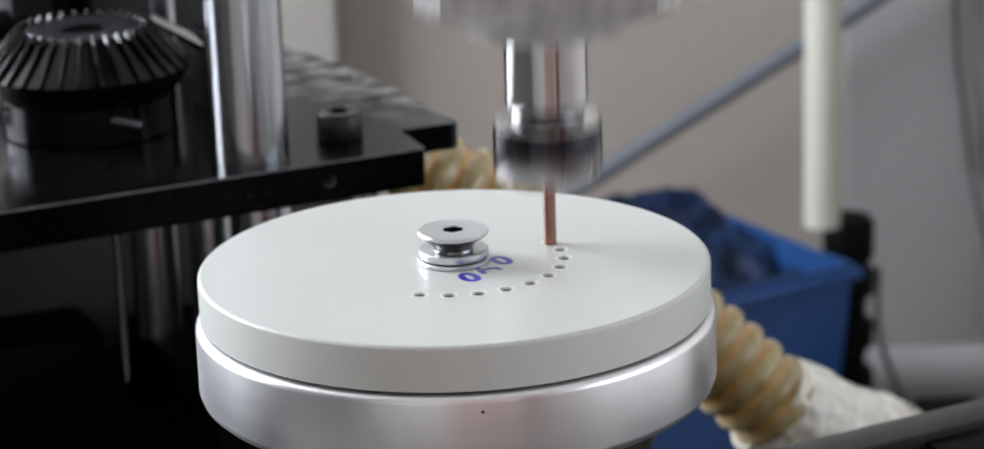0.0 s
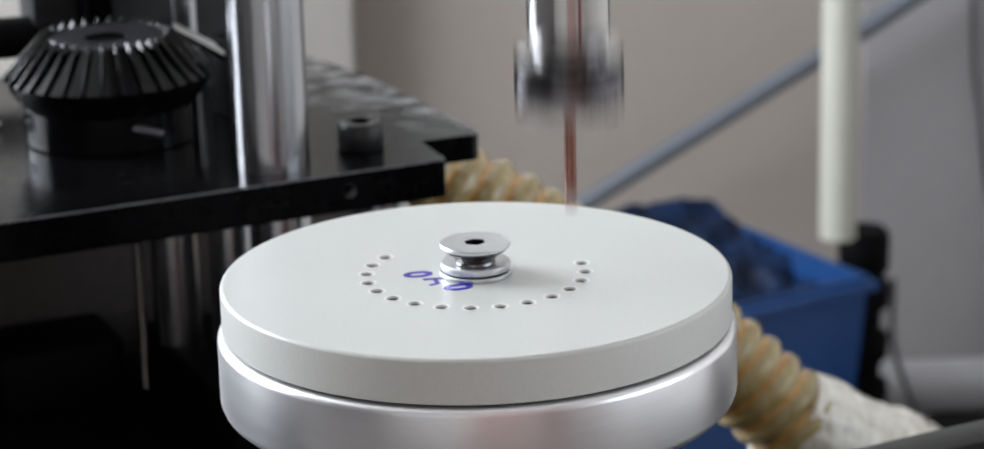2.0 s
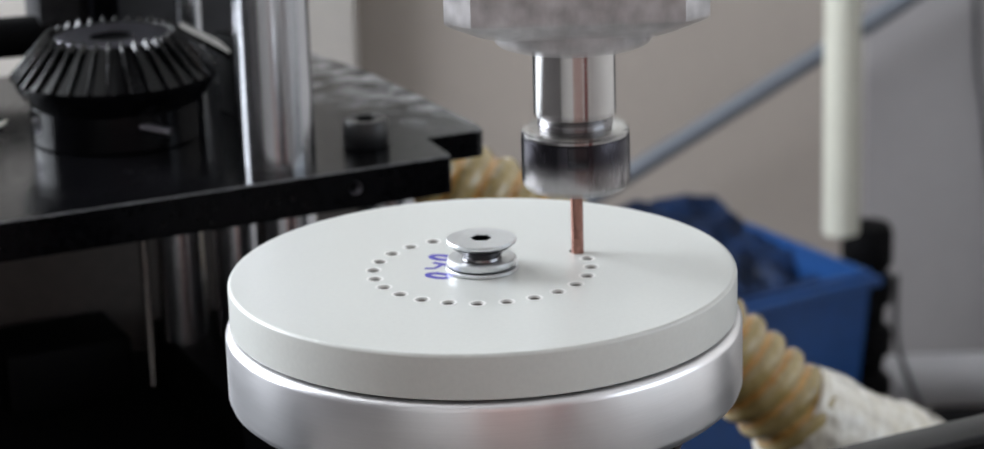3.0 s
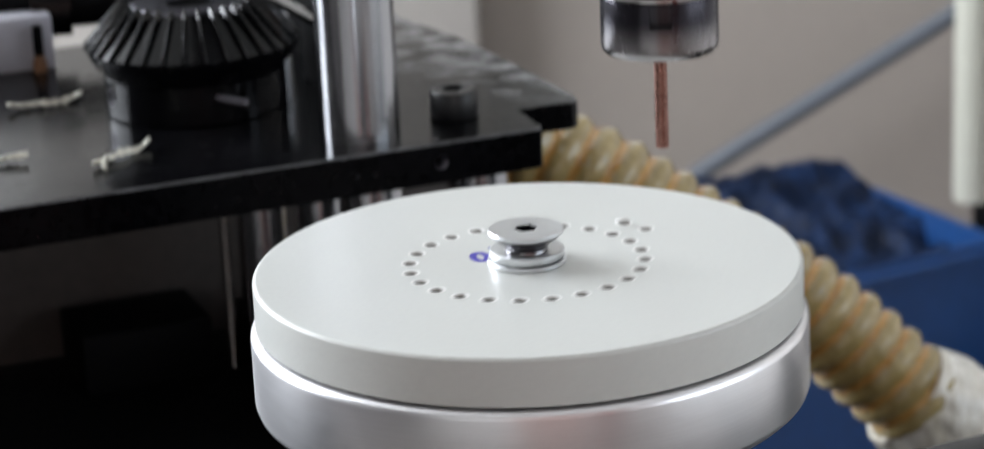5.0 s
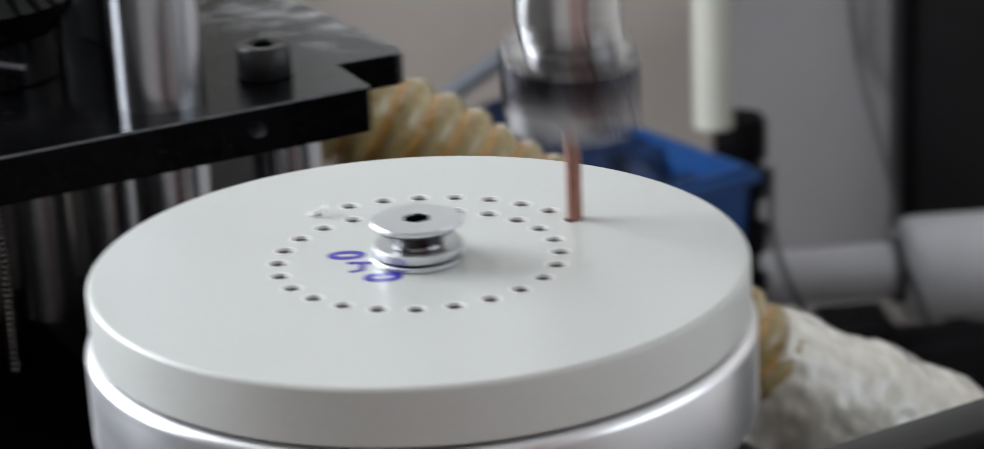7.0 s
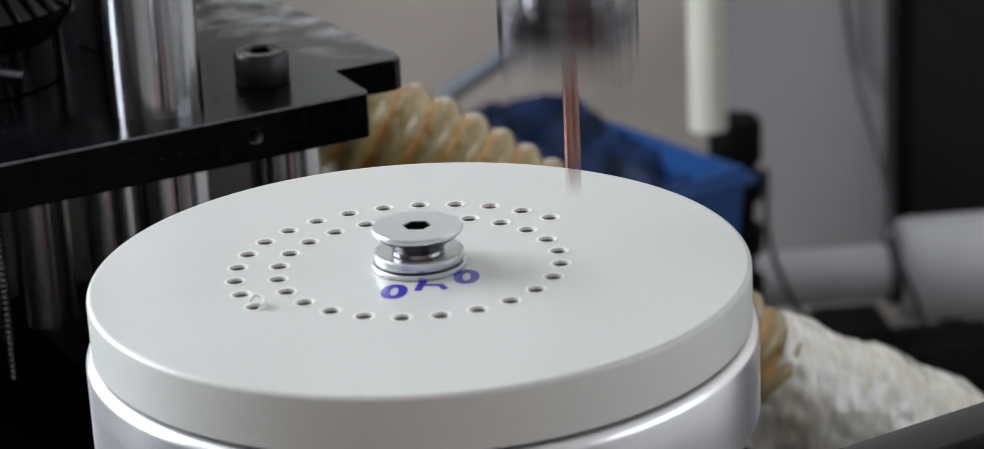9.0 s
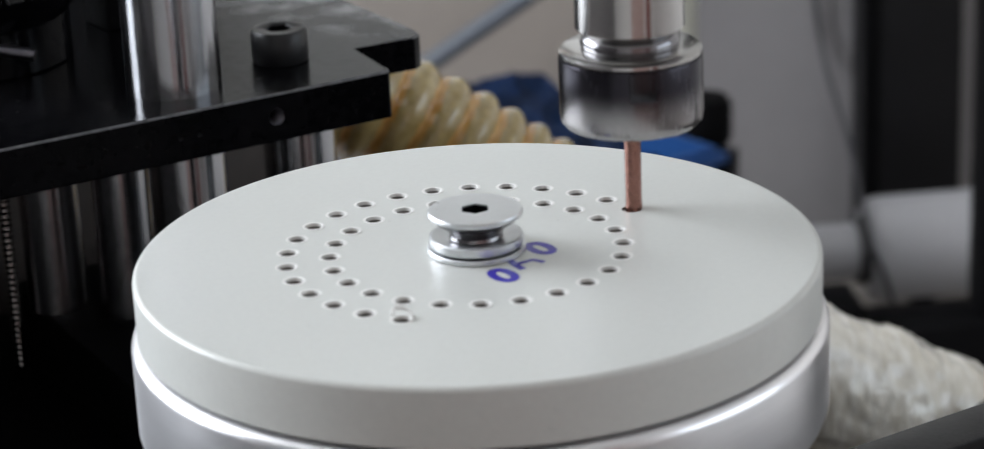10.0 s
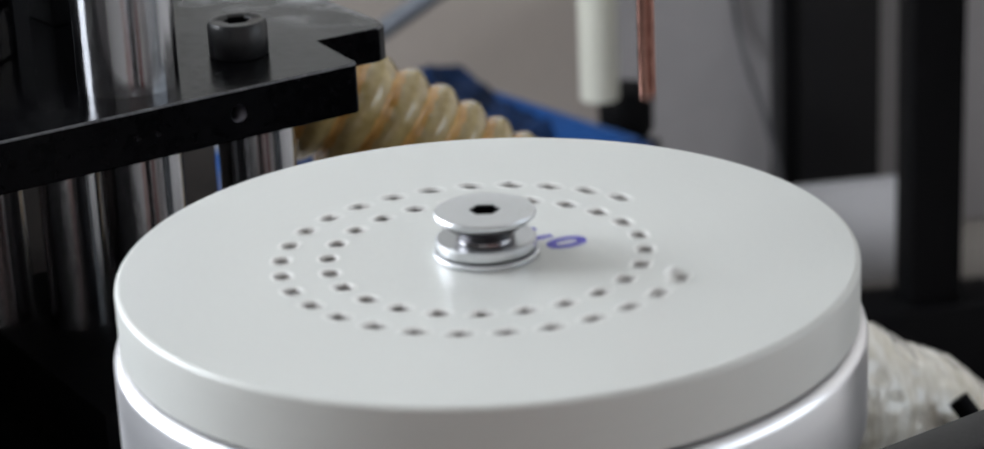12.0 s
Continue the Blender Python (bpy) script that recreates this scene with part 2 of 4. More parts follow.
# ---------- mesh helpers ----------
def mesh_of(bm, name, material, smooth=40, flat_top=False):
    bmesh.ops.recalc_face_normals(bm, faces=bm.faces[:])
    me = bpy.data.meshes.new(name)
    for e in bm.edges:
        if len(e.link_faces) == 2 and e.calc_face_angle(0) > radians(smooth):
            e.smooth = False
    for f in bm.faces:
        f.smooth = not (flat_top and abs(f.normal.z) > 0.9995)
    bm.to_mesh(me)
    bm.free()
    me.materials.append(material)
    return me


def part(name, bm, material, parent=None, label="", smooth=40, flat_top=False):
    ob = new(name, mesh_of(bm, name, material, smooth, flat_top))
    if parent:
        ob.parent = parent
    if label:
        ob["label"] = label
    return ob


def thing(name, m, label, category, group="", kind=""):
    ob = new(name)
    ob.empty_display_size = 0.02
    ob.matrix_world = m
    return tagged(ob, label, category, group, kind)


def lathe(bm, profile, n=64, m=Matrix(), close=False):
    """Turns a profile of (radius, height) round z; radius 0 closes to a point."""
    rings = []
    for r, z in profile:
        if r <= 0:
            rings.append([bm.verts.new(m @ Vector((0, 0, z)))])
        else:
            rings.append([bm.verts.new(m @ Vector((r * math.cos(2 * math.pi * i / n), r * math.sin(2 * math.pi * i / n), z))) for i in range(n)])
    pairs = list(zip(rings, rings[1:]))
    if close:
        pairs.append((rings[-1], rings[0]))
    for a, b in pairs:
        for i in range(n):
            j = (i + 1) % n
            if len(a) == 1 and len(b) == 1:
                continue
            if len(a) == 1:
                bm.faces.new((a[0], b[i], b[j]))
            elif len(b) == 1:
                bm.faces.new((a[i], a[j], b[0]))
            else:
                bm.faces.new((a[i], a[j], b[j], b[i]))
    return bm


def lathed(profile, n=64, m=Matrix(), close=False):
    return lathe(bmesh.new(), profile, n, m, close)


def prism(bm, pts, z0, z1, bevel=0.0, m=Matrix()):
    lo = [bm.verts.new(m @ Vector((x, y, z0))) for x, y in pts]
    hi = [bm.verts.new(m @ Vector((x, y, z1))) for x, y in pts]
    fs = [bm.faces.new(lo[::-1]), bm.faces.new(hi)]
    n = len(pts)
    for i in range(n):
        j = (i + 1) % n
        fs.append(bm.faces.new((lo[i], lo[j], hi[j], hi[i])))
    if bevel:
        es = list({e for f in fs for e in f.edges})
        bmesh.ops.bevel(bm, geom=es, offset=bevel, segments=2, affect="EDGES", profile=0.5)
    return bm


def box(x0, x1, y0, y1, z0, z1, bevel=0.0, m=Matrix()):
    return prism(bmesh.new(), [(x0, y0), (x1, y0), (x1, y1), (x0, y1)], z0, z1, bevel, m)


def tube(bm, pts, radius, n=16, caps=True, wobble=None):
    """A round bar along points; radius may be a number or a list; wobble(i, j) scales single points."""
    pts = [Vector(p) for p in pts]
    rings, up = [], None
    for i, p in enumerate(pts):
        d = (pts[min(i + 1, len(pts) - 1)] - pts[max(i - 1, 0)]).normalized()
        if up is None:
            up = d.orthogonal().normalized()
        up = (up - d * up.dot(d)).normalized()
        side = d.cross(up)
        r = radius[i] if isinstance(radius, (list, tuple)) else radius
        ring = []
        for j in range(n):
            a = 2 * math.pi * j / n
            k = wobble(i, j) if wobble else 1.0
            ring.append(bm.verts.new(p + (up * math.cos(a) + side * math.sin(a)) * r * k))
        rings.append(ring)
    for a, b in zip(rings, rings[1:]):
        for j in range(n):
            k = (j + 1) % n
            bm.faces.new((a[j], a[k], b[k], b[j]))
    if caps:
        bm.faces.new(rings[0][::-1])
        bm.faces.new(rings[-1])
    return bm


def smooth_path(ctrl, n):
    """Catmull-Rom curve through the control points."""
    c = [Vector(p) for p in ctrl]
    c = [c[0] * 2 - c[1]] + c + [c[-1] * 2 - c[-2]]
    out = []
    for s in range(len(c) - 3):
        p0, p1, p2, p3 = c[s:s + 4]
        for i in range(n):
            t = i / n
            out.append(0.5 * ((2 * p1) + (p2 - p0) * t + (2 * p0 - 5 * p1 + 4 * p2 - p3) * t * t + (3 * p1 - p0 - 3 * p2 + p3) * t ** 3))
    out.append(c[-2])
    return out


def cut(ob, cutters):
    """Cuts the cutter meshes out of ob, for good."""
    made = []
    for bm in cutters:
        c = new("cutter", mesh_of(bm, "cutter", BLACK))
        c.matrix_world = Matrix()
        md = ob.modifiers.new("cut", "BOOLEAN")
        md.operation, md.object, md.solver = "DIFFERENCE", c, "EXACT"
        made.append(c)
    bpy.context.view_layer.update()
    dg = bpy.context.evaluated_depsgraph_get()
    me = bpy.data.meshes.new_from_object(ob.evaluated_get(dg))
    keep = ob.data.materials[0]
    ob.modifiers.clear()
    ob.data = me
    me.materials.clear()
    me.materials.append(keep)
    for c in made:
        bpy.data.objects.remove(c)
    return ob


# the machine's frame stands turned by 23.5 degrees to the view
U = Vector((math.cos(radians(23.5)), math.sin(radians(23.5)), 0))
V = Vector((-U.y, U.x, 0))
PLATE_Z = -0.0405
CORNER = Vector((-0.0118, 0.3185, 0))
FRAME = Matrix(((U.x, V.x, 0, CORNER.x), (U.y, V.y, 0, CORNER.y), (0, 0, 1, 0), (0, 0, 0, 1)))

# ---------- the room ----------
X0, X1, Y0, Y1, Z0, Z1 = -2.5, 2.6, -3.0, 3.35, -1.3, 1.9


def structure(name, bm, material, label, category):
    return tagged(part(name, bm, material), label, category, kind="structure")


structure("floor", box(X0 - 0.2, X1 + 0.2, Y0 - 0.2, Y1 + 0.2, Z0 - 0.1, Z0), CONCRETE, "oily grey concrete workshop floor", "floor")
structure("ceiling", box(X0 - 0.2, X1 + 0.2, Y0 - 0.2, Y1 + 0.2, Z1, Z1 + 0.1), CEIL, "plain white painted workshop ceiling", "ceiling")
structure("wall_north", box(X0 - 0.2, X1 + 0.2, Y1, Y1 + 0.2, Z0, Z1), WALL, "beige-grey plastered wall behind the machine", "wall")


def holed_wall(name, flat, t0, t1, hole, axis, material, label):
    """A wall round one window opening; flat = (a0, a1, z0, z1), hole the same."""
    a0, a1, z0, z1 = flat
    h0, h1, k0, k1 = hole
    bm = bmesh.new()
    for s in ((a0, h0, z0, z1), (h1, a1, z0, z1), (h0, h1, z0, k0), (h0, h1, k1, z1)):
        if axis == "x":
            prism(bm, [(t0, s[0]), (t1, s[0]), (t1, s[1]), (t0, s[1])], s[2], s[3])
        else:
            prism(bm, [(s[0], t0), (s[1], t0), (s[1], t1), (s[0], t1)], s[2], s[3])
    return structure(name, bm, material, label, "wall")


holed_wall("wall_west", (Y0, Y1, Z0, Z1), X0 - 0.2, X0, (0.30, 2.80, 0.12, 1.68), "x", WALL2, "pale plastered wall with a wide window opening")
holed_wall("wall_east", (Y0, Y1, Z0, Z1), X1, X1 + 0.2, (-1.75, 0.35, -0.2, 1.3), "x", PLASTER_LIGHT, "pale plastered side wall with a window opening")
structure("wall_south", box(X0, X1, Y0 - 0.2, Y0, Z0, Z1), PLASTER_LIGHT, "pale plastered wall behind the camera", "wall")

# unseen strips added for the pink and red bands reflected in the metal
structure("reflection_strip", box(-0.25, 1.15, Y0, Y0 + 0.06, Z0, Z1, 0.004), ROSE, "unseen rose strip behind the camera, added for metal reflections", "pilaster")
structure("reflection_strip", box(1.45, 2.05, Y0, Y0 + 0.05, Z0, Z1, 0.004), REDBROWN, "unseen dark red strip behind the camera, added for metal reflections", "pilaster")
# unseen white band added so the nut top and disc reflect more light
structure("north_bounce_band", box(X0, X1, Y1 - 0.012, Y1, 0.1, Z1), CEIL, "unseen white band on the back wall, added to brighten reflections", "wall")
structure("pilaster", box(-0.95, -0.184, 3.24, 3.35, Z0, Z1, 0.004), PILASTER, "pale grey plastered pilaster on the back wall", "pilaster")
structure("wall_panel", box(0.685, 2.6, 3.29, 3.348, Z0, 0.098, 0.003), WALL2, "blue-grey smooth panel on the back wall", "wall panel")

# ---------- behind the machine ----------
def drain_pipe_upright():
    ob = thing("pvc_downpipe", pose(0.559, 2.745, -0.846), "cream plastic downpipe ending above a blue tub", "pipe")
    part("pipe", lathed([(0.0235, 0), (0.0275, 0.0), (0.0275, 2.7), (0.0235, 2.7)], 32, close=True), PVC, ob)
    part("coupling", lathed([(0.0277, 0.95), (0.032, 0.95), (0.032, 1.03), (0.0277, 1.03)], 32, close=True), PVC, ob)
    return ob


drain_pipe_upright()


CRATE = Matrix.Translation((0.578, 2.565, Z0)) @ Matrix.Rotation(radians(30), 4, "Z")


def blue_crate():
    """Origin at the foot of the corner; the crate reaches back along -x and +y."""
    ob = thing("crate", CRATE, "blue plastic crate heaped with dark blue bags", "crate")
    h, w, d, th, taper = 0.45, 0.44, 0.38, 0.006, 0.03
    for name, a, b in (("front_wall", (0, 0), (-w, 0)), ("end_wall", (0, d), (0, 0)), ("back_wall", (-w, d), (0, d)), ("end_wall", (-w, 0), (-w, d))):
        a, b, mid = Vector((*a, 0)), Vector((*b, 0)), Vector((-w / 2, d / 2, 0))
        bm = bmesh.new()
        rows = []
        for z, k in ((0.0, 1 - taper / 0.2), (h - 0.04, 0.985), (h, 1.0)):
            pa, pb = mid + (a - mid) * k, mid + (b - mid) * k
            ia, ib = mid + (a - mid) * (k - th / 0.2), mid + (b - mid) * (k - th / 0.2)
            rows.append([bm.verts.new(p + Vector((0, 0, z))) for p in (pa, pb, ib, ia)])
        for lo, hi in zip(rows, rows[1:]):
            for i in range(4):
                bm.faces.new((lo[i], lo[(i + 1) % 4], hi[(i + 1) % 4], hi[i]))
        bm.faces.new(rows[0])
        bm.faces.new(rows[-1])
        part(name, bm, BLUE, ob)
    part("bottom", box(-w + 0.045, -0.045, 0.04, d - 0.04, 0.001, 0.008), BLUE, ob)
    lip = bmesh.new()
    prism(lip, [(0.012, -0.012), (0.012, d + 0.012), (-w - 0.012, d + 0.012), (-w - 0.012, -0.012)], h - 0.022, h - 0.008, 0.003)
    rim = part("rim", lip, BLUE, None)
    cut(rim, [box(-w + 0.001, -0.001, 0.001, d - 0.001, 0, 1)])
    rim.parent = ob
    return ob


blue_crate()


def bag_heap():
    bm = bmesh.new()
    nx, ny, w, d = 60, 52, 0.425, 0.365
    rows = []
    for i in range(nx + 1):
        row = []
        for j in range(ny + 1):
            u, v = i / nx, j / ny
            p = Vector((-0.0075 - w * u, 0.0075 + d * v, 0))
            edge = min(1, 6 * min(u + 0.5 * v, v, 1 - u))
            h = 0.345 + 0.04 * min(1, 1.6 * u) * (1 - v) + 0.066 * v * v + edge * (0.02 + 0.03 * v * u) + edge * 0.055 * (1 - 1.6 * abs(noise.noise(p * 11))) + 0.014 * noise.noise(p * 45)
            row.append(bm.verts.new(CRATE @ Vector((p.x, p.y, h))))
        rows.append(row)
    for a, b in zip(rows, rows[1:]):
        for j in range(ny):
            bm.faces.new((a[j], b[j], b[j + 1], a[j + 1]))
    ob = part("bag_heap", bm, SCRAP, smooth=80)
    tagged(ob, "heap of crumpled dark blue bags in the blue crate", "bags", kind="stuff")


bag_heap()


def black_canister():
    ob = thing("canister", pose(0.613, 2.83, Z0), "black ribbed canister beside the blue crate", "canister")
    prof = [(0, 0), (0.030, 0)]
    for z in (0.10, 0.19, 0.27, 0.355):
        prof += [(0.030, z - 0.045), (0.040, z - 0.040), (0.042, z - 0.01), (0.040, z), (0.028, z + 0.006)]
    prof += [(0.028, 0.37), (0, 0.37)]
    part("body", lathed(prof, 32), DARKER, ob)
    part("cap", lathed([(0, 0.3702), (0.036, 0.3702), (0.040, 0.378), (0.040, 0.43), (0.034, 0.440), (0, 0.441)], 32), DARKER, ob)
    return ob


black_canister()

cable_pts = smooth_path([(-0.12, 3.20, -1.13), (0.157, 3.20, -0.942), (0.442, 3.20, -0.766), (0.707, 3.20, -0.603), (0.98, 3.20, -0.42), (1.5, 3.22, -0.1)], 12)
air_hose = thing("air_hose", pose(0, 0, 0), "grey-blue air hose strung across the wall", "hose")
part("hose_wall", tube(bmesh.new(), cable_pts, 0.0155, 14), CABLE, air_hose)
for near, far in ((cable_pts[0], cable_pts[1]), (cable_pts[-1], cable_pts[-2])):
    part("end_ferrule", tube(bmesh.new(), [near - (far - near) * 0.6, near, far], 0.0175, 14), STEEL, air_hose, "steel end ferrule")
for wire_pts, words in (([(0.86, 3.275, -0.3), (0.866, 3.275, -0.67), (0.880, 3.27, -0.80), (0.899, 3.26, -0.95), (0.893, 3.08, -1.03), (0.871, 2.86, -1.112), (0.897, 2.855, -1.187), (0.919, 2.855, -1.267), (0.925, 2.85, -1.295)], "thin grey cable hanging down the panel and over the pipe"),
                        ([(0.664, 2.85, -0.95), (0.664, 2.845, -1.05), (0.687, 2.84, -1.13), (0.719, 2.84, -1.193), (0.765, 2.83, -1.25), (0.83, 2.82, -1.295)], "thin grey cable drooping from the canister over the pipe")):
    tagged(part("cable", tube(bmesh.new(), smooth_path(wire_pts, 10), 0.0045, 8), WIREMAT), words, "cable", "cables on the pipe")


def cabinet_column():
    ob = thing("steel_column", pose(1.029, 3.25, Z0), "dark grey steel column against the wall", "column")
    part("body", box(-0.078, 0.085, -0.05, 0.037, 0, 2.6, 0.004), mat("dark_grey_steel", (0.007, 0.007, 0.008), 0.5, spec=0.3, var=0.25, scale=8, grain=90), ob)
    part("edge_strip", box(-0.0805, -0.055, -0.0535, -0.0505, 0, 2.6, 0.001), DARKER, ob, "black edge strip")
    return ob


cabinet_column()


def machine_upright():
    ob = thing("machine_upright", pose(0.962, 2.5, Z0), "black square upright of a neighbouring machine", "upright")
    part("post", box(-0.036, 0.036, -0.036, 0.036, 0.2052, 2.5, 0.003), DARKER, ob)
    part("base", box(-0.30, 0.10, -0.05, 0.05, 0, 0.205, 0.004), DARKER, ob)
    part("base_step", box(-0.30, -0.205, -0.05, 0.05, 0.2052, 0.243, 0.003), DARKER, ob)
    return ob


machine_upright()


def drain_pipe():
    ob = thing("drain_pipe", pose(0.42, 2.95, -1.168, 0, 90, 0), "light grey plastic drain pipe with a coupling lying level", "pipe")
    part("pipe", lathed([(0.039, 0.02), (0.044, 0.02), (0.044, 0.50), (0.039, 0.50)], 32, close=True), PVCG, ob)
    part("coupling", lathed([(0.0442, 0.468), (0.070, 0.468), (0.078, 0.476), (0.082, 0.490), (0.082, 0.655), (0.078, 0.672), (0.062, 0.682), (0, 0.683), (0, 0.52), (0.0442, 0.52)], 40), PVCG, ob, "thick push-fit coupling")
    part("seal", lathed([(0.0442, 0.450), (0.051, 0.450), (0.0535, 0.455), (0.0535, 0.4675), (0.0442, 0.4675)], 40, close=True), mat("dull_grey_rubber", (0.06, 0.06, 0.062), 0.7, var=0.2), ob, "grey rubber seal ring")
    for x, r in ((0.12, 0.0445), (0.56, 0.0825)):
        part("support", box(r, 0.1318, -0.02, 0.02, x - 0.015, x + 0.015, 0.002), DARKER, ob, "black support leg")
    return ob


drain_pipe()


# ---------- hose and wrapping ----------
def corrugated_hose():
    ctrl = [(-0.12, 0.56, -0.118), (-0.06, 0.555, -0.113), (0.006, 0.55, -0.134), (0.075, 0.55, -0.180), (0.137, 0.55, -0.2237), (0.206, 0.55, -0.288)]
    path = smooth_path(ctrl, 90)
    turn = [0.0]
    for p, q in zip(path, path[1:]):
        turn.append(turn[-1] + 2 * math.pi * (q - p).length / 0.0164)

    def swell(i, j):
        """How far the spiral rib stands out there, 0 to 1."""
        return 0.5 + 0.5 * math.sin(turn[i] + 2 * math.pi * j / 40)

    ob = thing("suction_hose", pose(0, 0, 0), "amber translucent corrugated suction hose", "hose")
    wall = part("corrugated_wall", tube(bmesh.new(), path, 0.0272, 40, False, lambda i, j: 1 + 0.175 * swell(i, j) ** 0.5), HOSE, ob, smooth=80)
    wall.data.materials.append(RIB)
    for f in wall.data.polygons:
        f.material_index = 1 if swell(f.index // 40, f.index % 40) > 0.17 else 0
    part("liner", tube(bmesh.new(), path, 0.0235, 24, caps=True), mat("dull_hose_liner", (0.60, 0.34, 0.07), 0.6, var=0.2), ob, smooth=80)
    part("end_cuff", tube(bmesh.new(), [(0.196, 0.55, -0.277), (0.212, 0.55, -0.293)], 0.0280, 32), RIB, ob)
    return ob


corrugated_hose()


def wrapped_joint():
    path = smooth_path([(0.193, 0.551, -0.278), (0.235, 0.56, -0.313), (0.275, 0.57, -0.336), (0.318, 0.58, -0.354), (0.372, 0.59, -0.379)], 26)
    n = len(path)
    radii = [0.0335 + 0.0115 * math.sin(math.pi * min(1, i / (n * 0.85))) ** 0.8 - 0.014 * max(0, (i / n - 0.72)) / 0.28 for i in range(n)]

    def crease(i, j):
        p = Vector((i * 0.13, math.cos(j * 2 * math.pi / 72) * 2.2, math.sin(j * 2 * math.pi / 72) * 2.2))
        ridged = 1 - abs(noise.noise(p * 0.9))
        fold = Vector((i * 0.045, p.y, p.z))
        return 0.94 + 0.032 * ridged + 0.075 * noise.noise(p * 0.4) + 0.035 * (1 - 2 * abs(noise.noise(fold * 2.0))) + 0.016 * noise.noise(fold * 9)
    ob = thing("wrapped_hose_joint", pose(0, 0, 0), "hose joint wrapped in dusty creased white film", "wrapping")
    part("wrapping", tube(bmesh.new(), path, radii, 72, True, crease), WRAP, ob, smooth=70)
    bm = bmesh.new()
    tube(bm, smooth_path([(0.312, 0.531, -0.316), (0.318, 0.527, -0.325), (0.325, 0.531, -0.336)], 6), 0.006, 10)
    part("black_patch", bm, DARKER, ob, "black tape patch")
    return ob


wrapped_joint()


# ---------- black frame plate with guide posts ----------
HOLE_U, HOLE_Z = -0.0540, PLATE_Z - 0.0098


def frame_plate():
    pts = [(-0.0030, 0), (-0.0011, 0.0006), (-0.0002, 0.0028), (0.001, 0.0395), (0.0315, 0.0385), (0.0358, 0.0415), (0.0372, 0.0470), (0.0370, 0.060), (0.0350, 0.135), (0.0314, 0.20), (0.0207, 0.256), (0.016, 0.30), (-0.62, 0.30), (-0.62, 0)]
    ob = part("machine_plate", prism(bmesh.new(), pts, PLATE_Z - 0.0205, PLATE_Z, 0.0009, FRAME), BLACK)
    tagged(ob, "thick black machined plate carrying posts and a gear", "machine plate")
    hole = lathed([(0, -0.012), (0.0036, -0.012), (0.0036, 0.012), (0, 0.012)], 24, FRAME @ pose(HOLE_U, 0, HOLE_Z, 90, 0, 0))
    small = [lathed([(0, -0.004), (0.0011, -0.004), (0.0011, 0.004), (0, 0.004)], 12, FRAME @ pose(x, 0, PLATE_Z - 0.0105, 90, 0, 0)) for x in (-0.0885, -0.0968)]
    step = box(0.0014, 0.06, 0.02, 0.31, PLATE_Z - 0.03, PLATE_Z - 0.0145, 0, FRAME)
    cut(ob, [hole, step] + small)
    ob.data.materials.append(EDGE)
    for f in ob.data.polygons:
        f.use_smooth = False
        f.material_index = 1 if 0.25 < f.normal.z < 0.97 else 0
    prof = []
    for i in range(9):
        prof += [(0.0034, 0.0009 * i), (0.0030, 0.0009 * i + 0.00045)]
    prof += [(0.0034, 0.0081), (0.0035, 0.0081), (0.0035, 0.0)]
    part("thread", lathed([(r, -z) for r, z in prof], 24, FRAME @ pose(HOLE_U, 0.0006, HOLE_Z, -90, 0, 0) @ pose(0, 0, 0, 180, 0, 0), close=True), GEARTOP, ob, "worn thread inside the hole")
    return ob


frame_plate()


def guide_post(x, y, r, z0, z1, label):
    ob = thing("guide_post", pose(x, y, z0), label, "guide post", "guide posts of the machine")
    h = z1 - z0
    part("rod", lathed([(0, 0), (r, 0), (r, h - 0.001), (r - 0.001, h), (0, h)], 64), CHROME, ob)
    return ob


main_post = guide_post(-0.102, 0.318, 0.0197, PLATE_Z, 0.55, "ground bright steel guide post rising from the black plate")
guide_post(-0.100, 0.335, 0.0165, -0.158, PLATE_Z - 0.0205, "bright steel guide post below the black plate")
guide_post(-0.050, 0.405, 0.0165, -0.158, PLATE_Z - 0.0205, "bright steel guide post below the black plate")
guide_post(-0.163, 0.385, 0.0135, -0.158, PLATE_Z - 0.0205, "slim steel guide post in the shade of the plate")
guide_post(-0.1305, 0.372, 0.0131, -0.158, PLATE_Z - 0.0205, "slim steel guide post in the shade of the plate")
guide_post(-0.160, 0.475, 0.0075, PLATE_Z, 0.3, "slim grey steel post standing behind the gear")


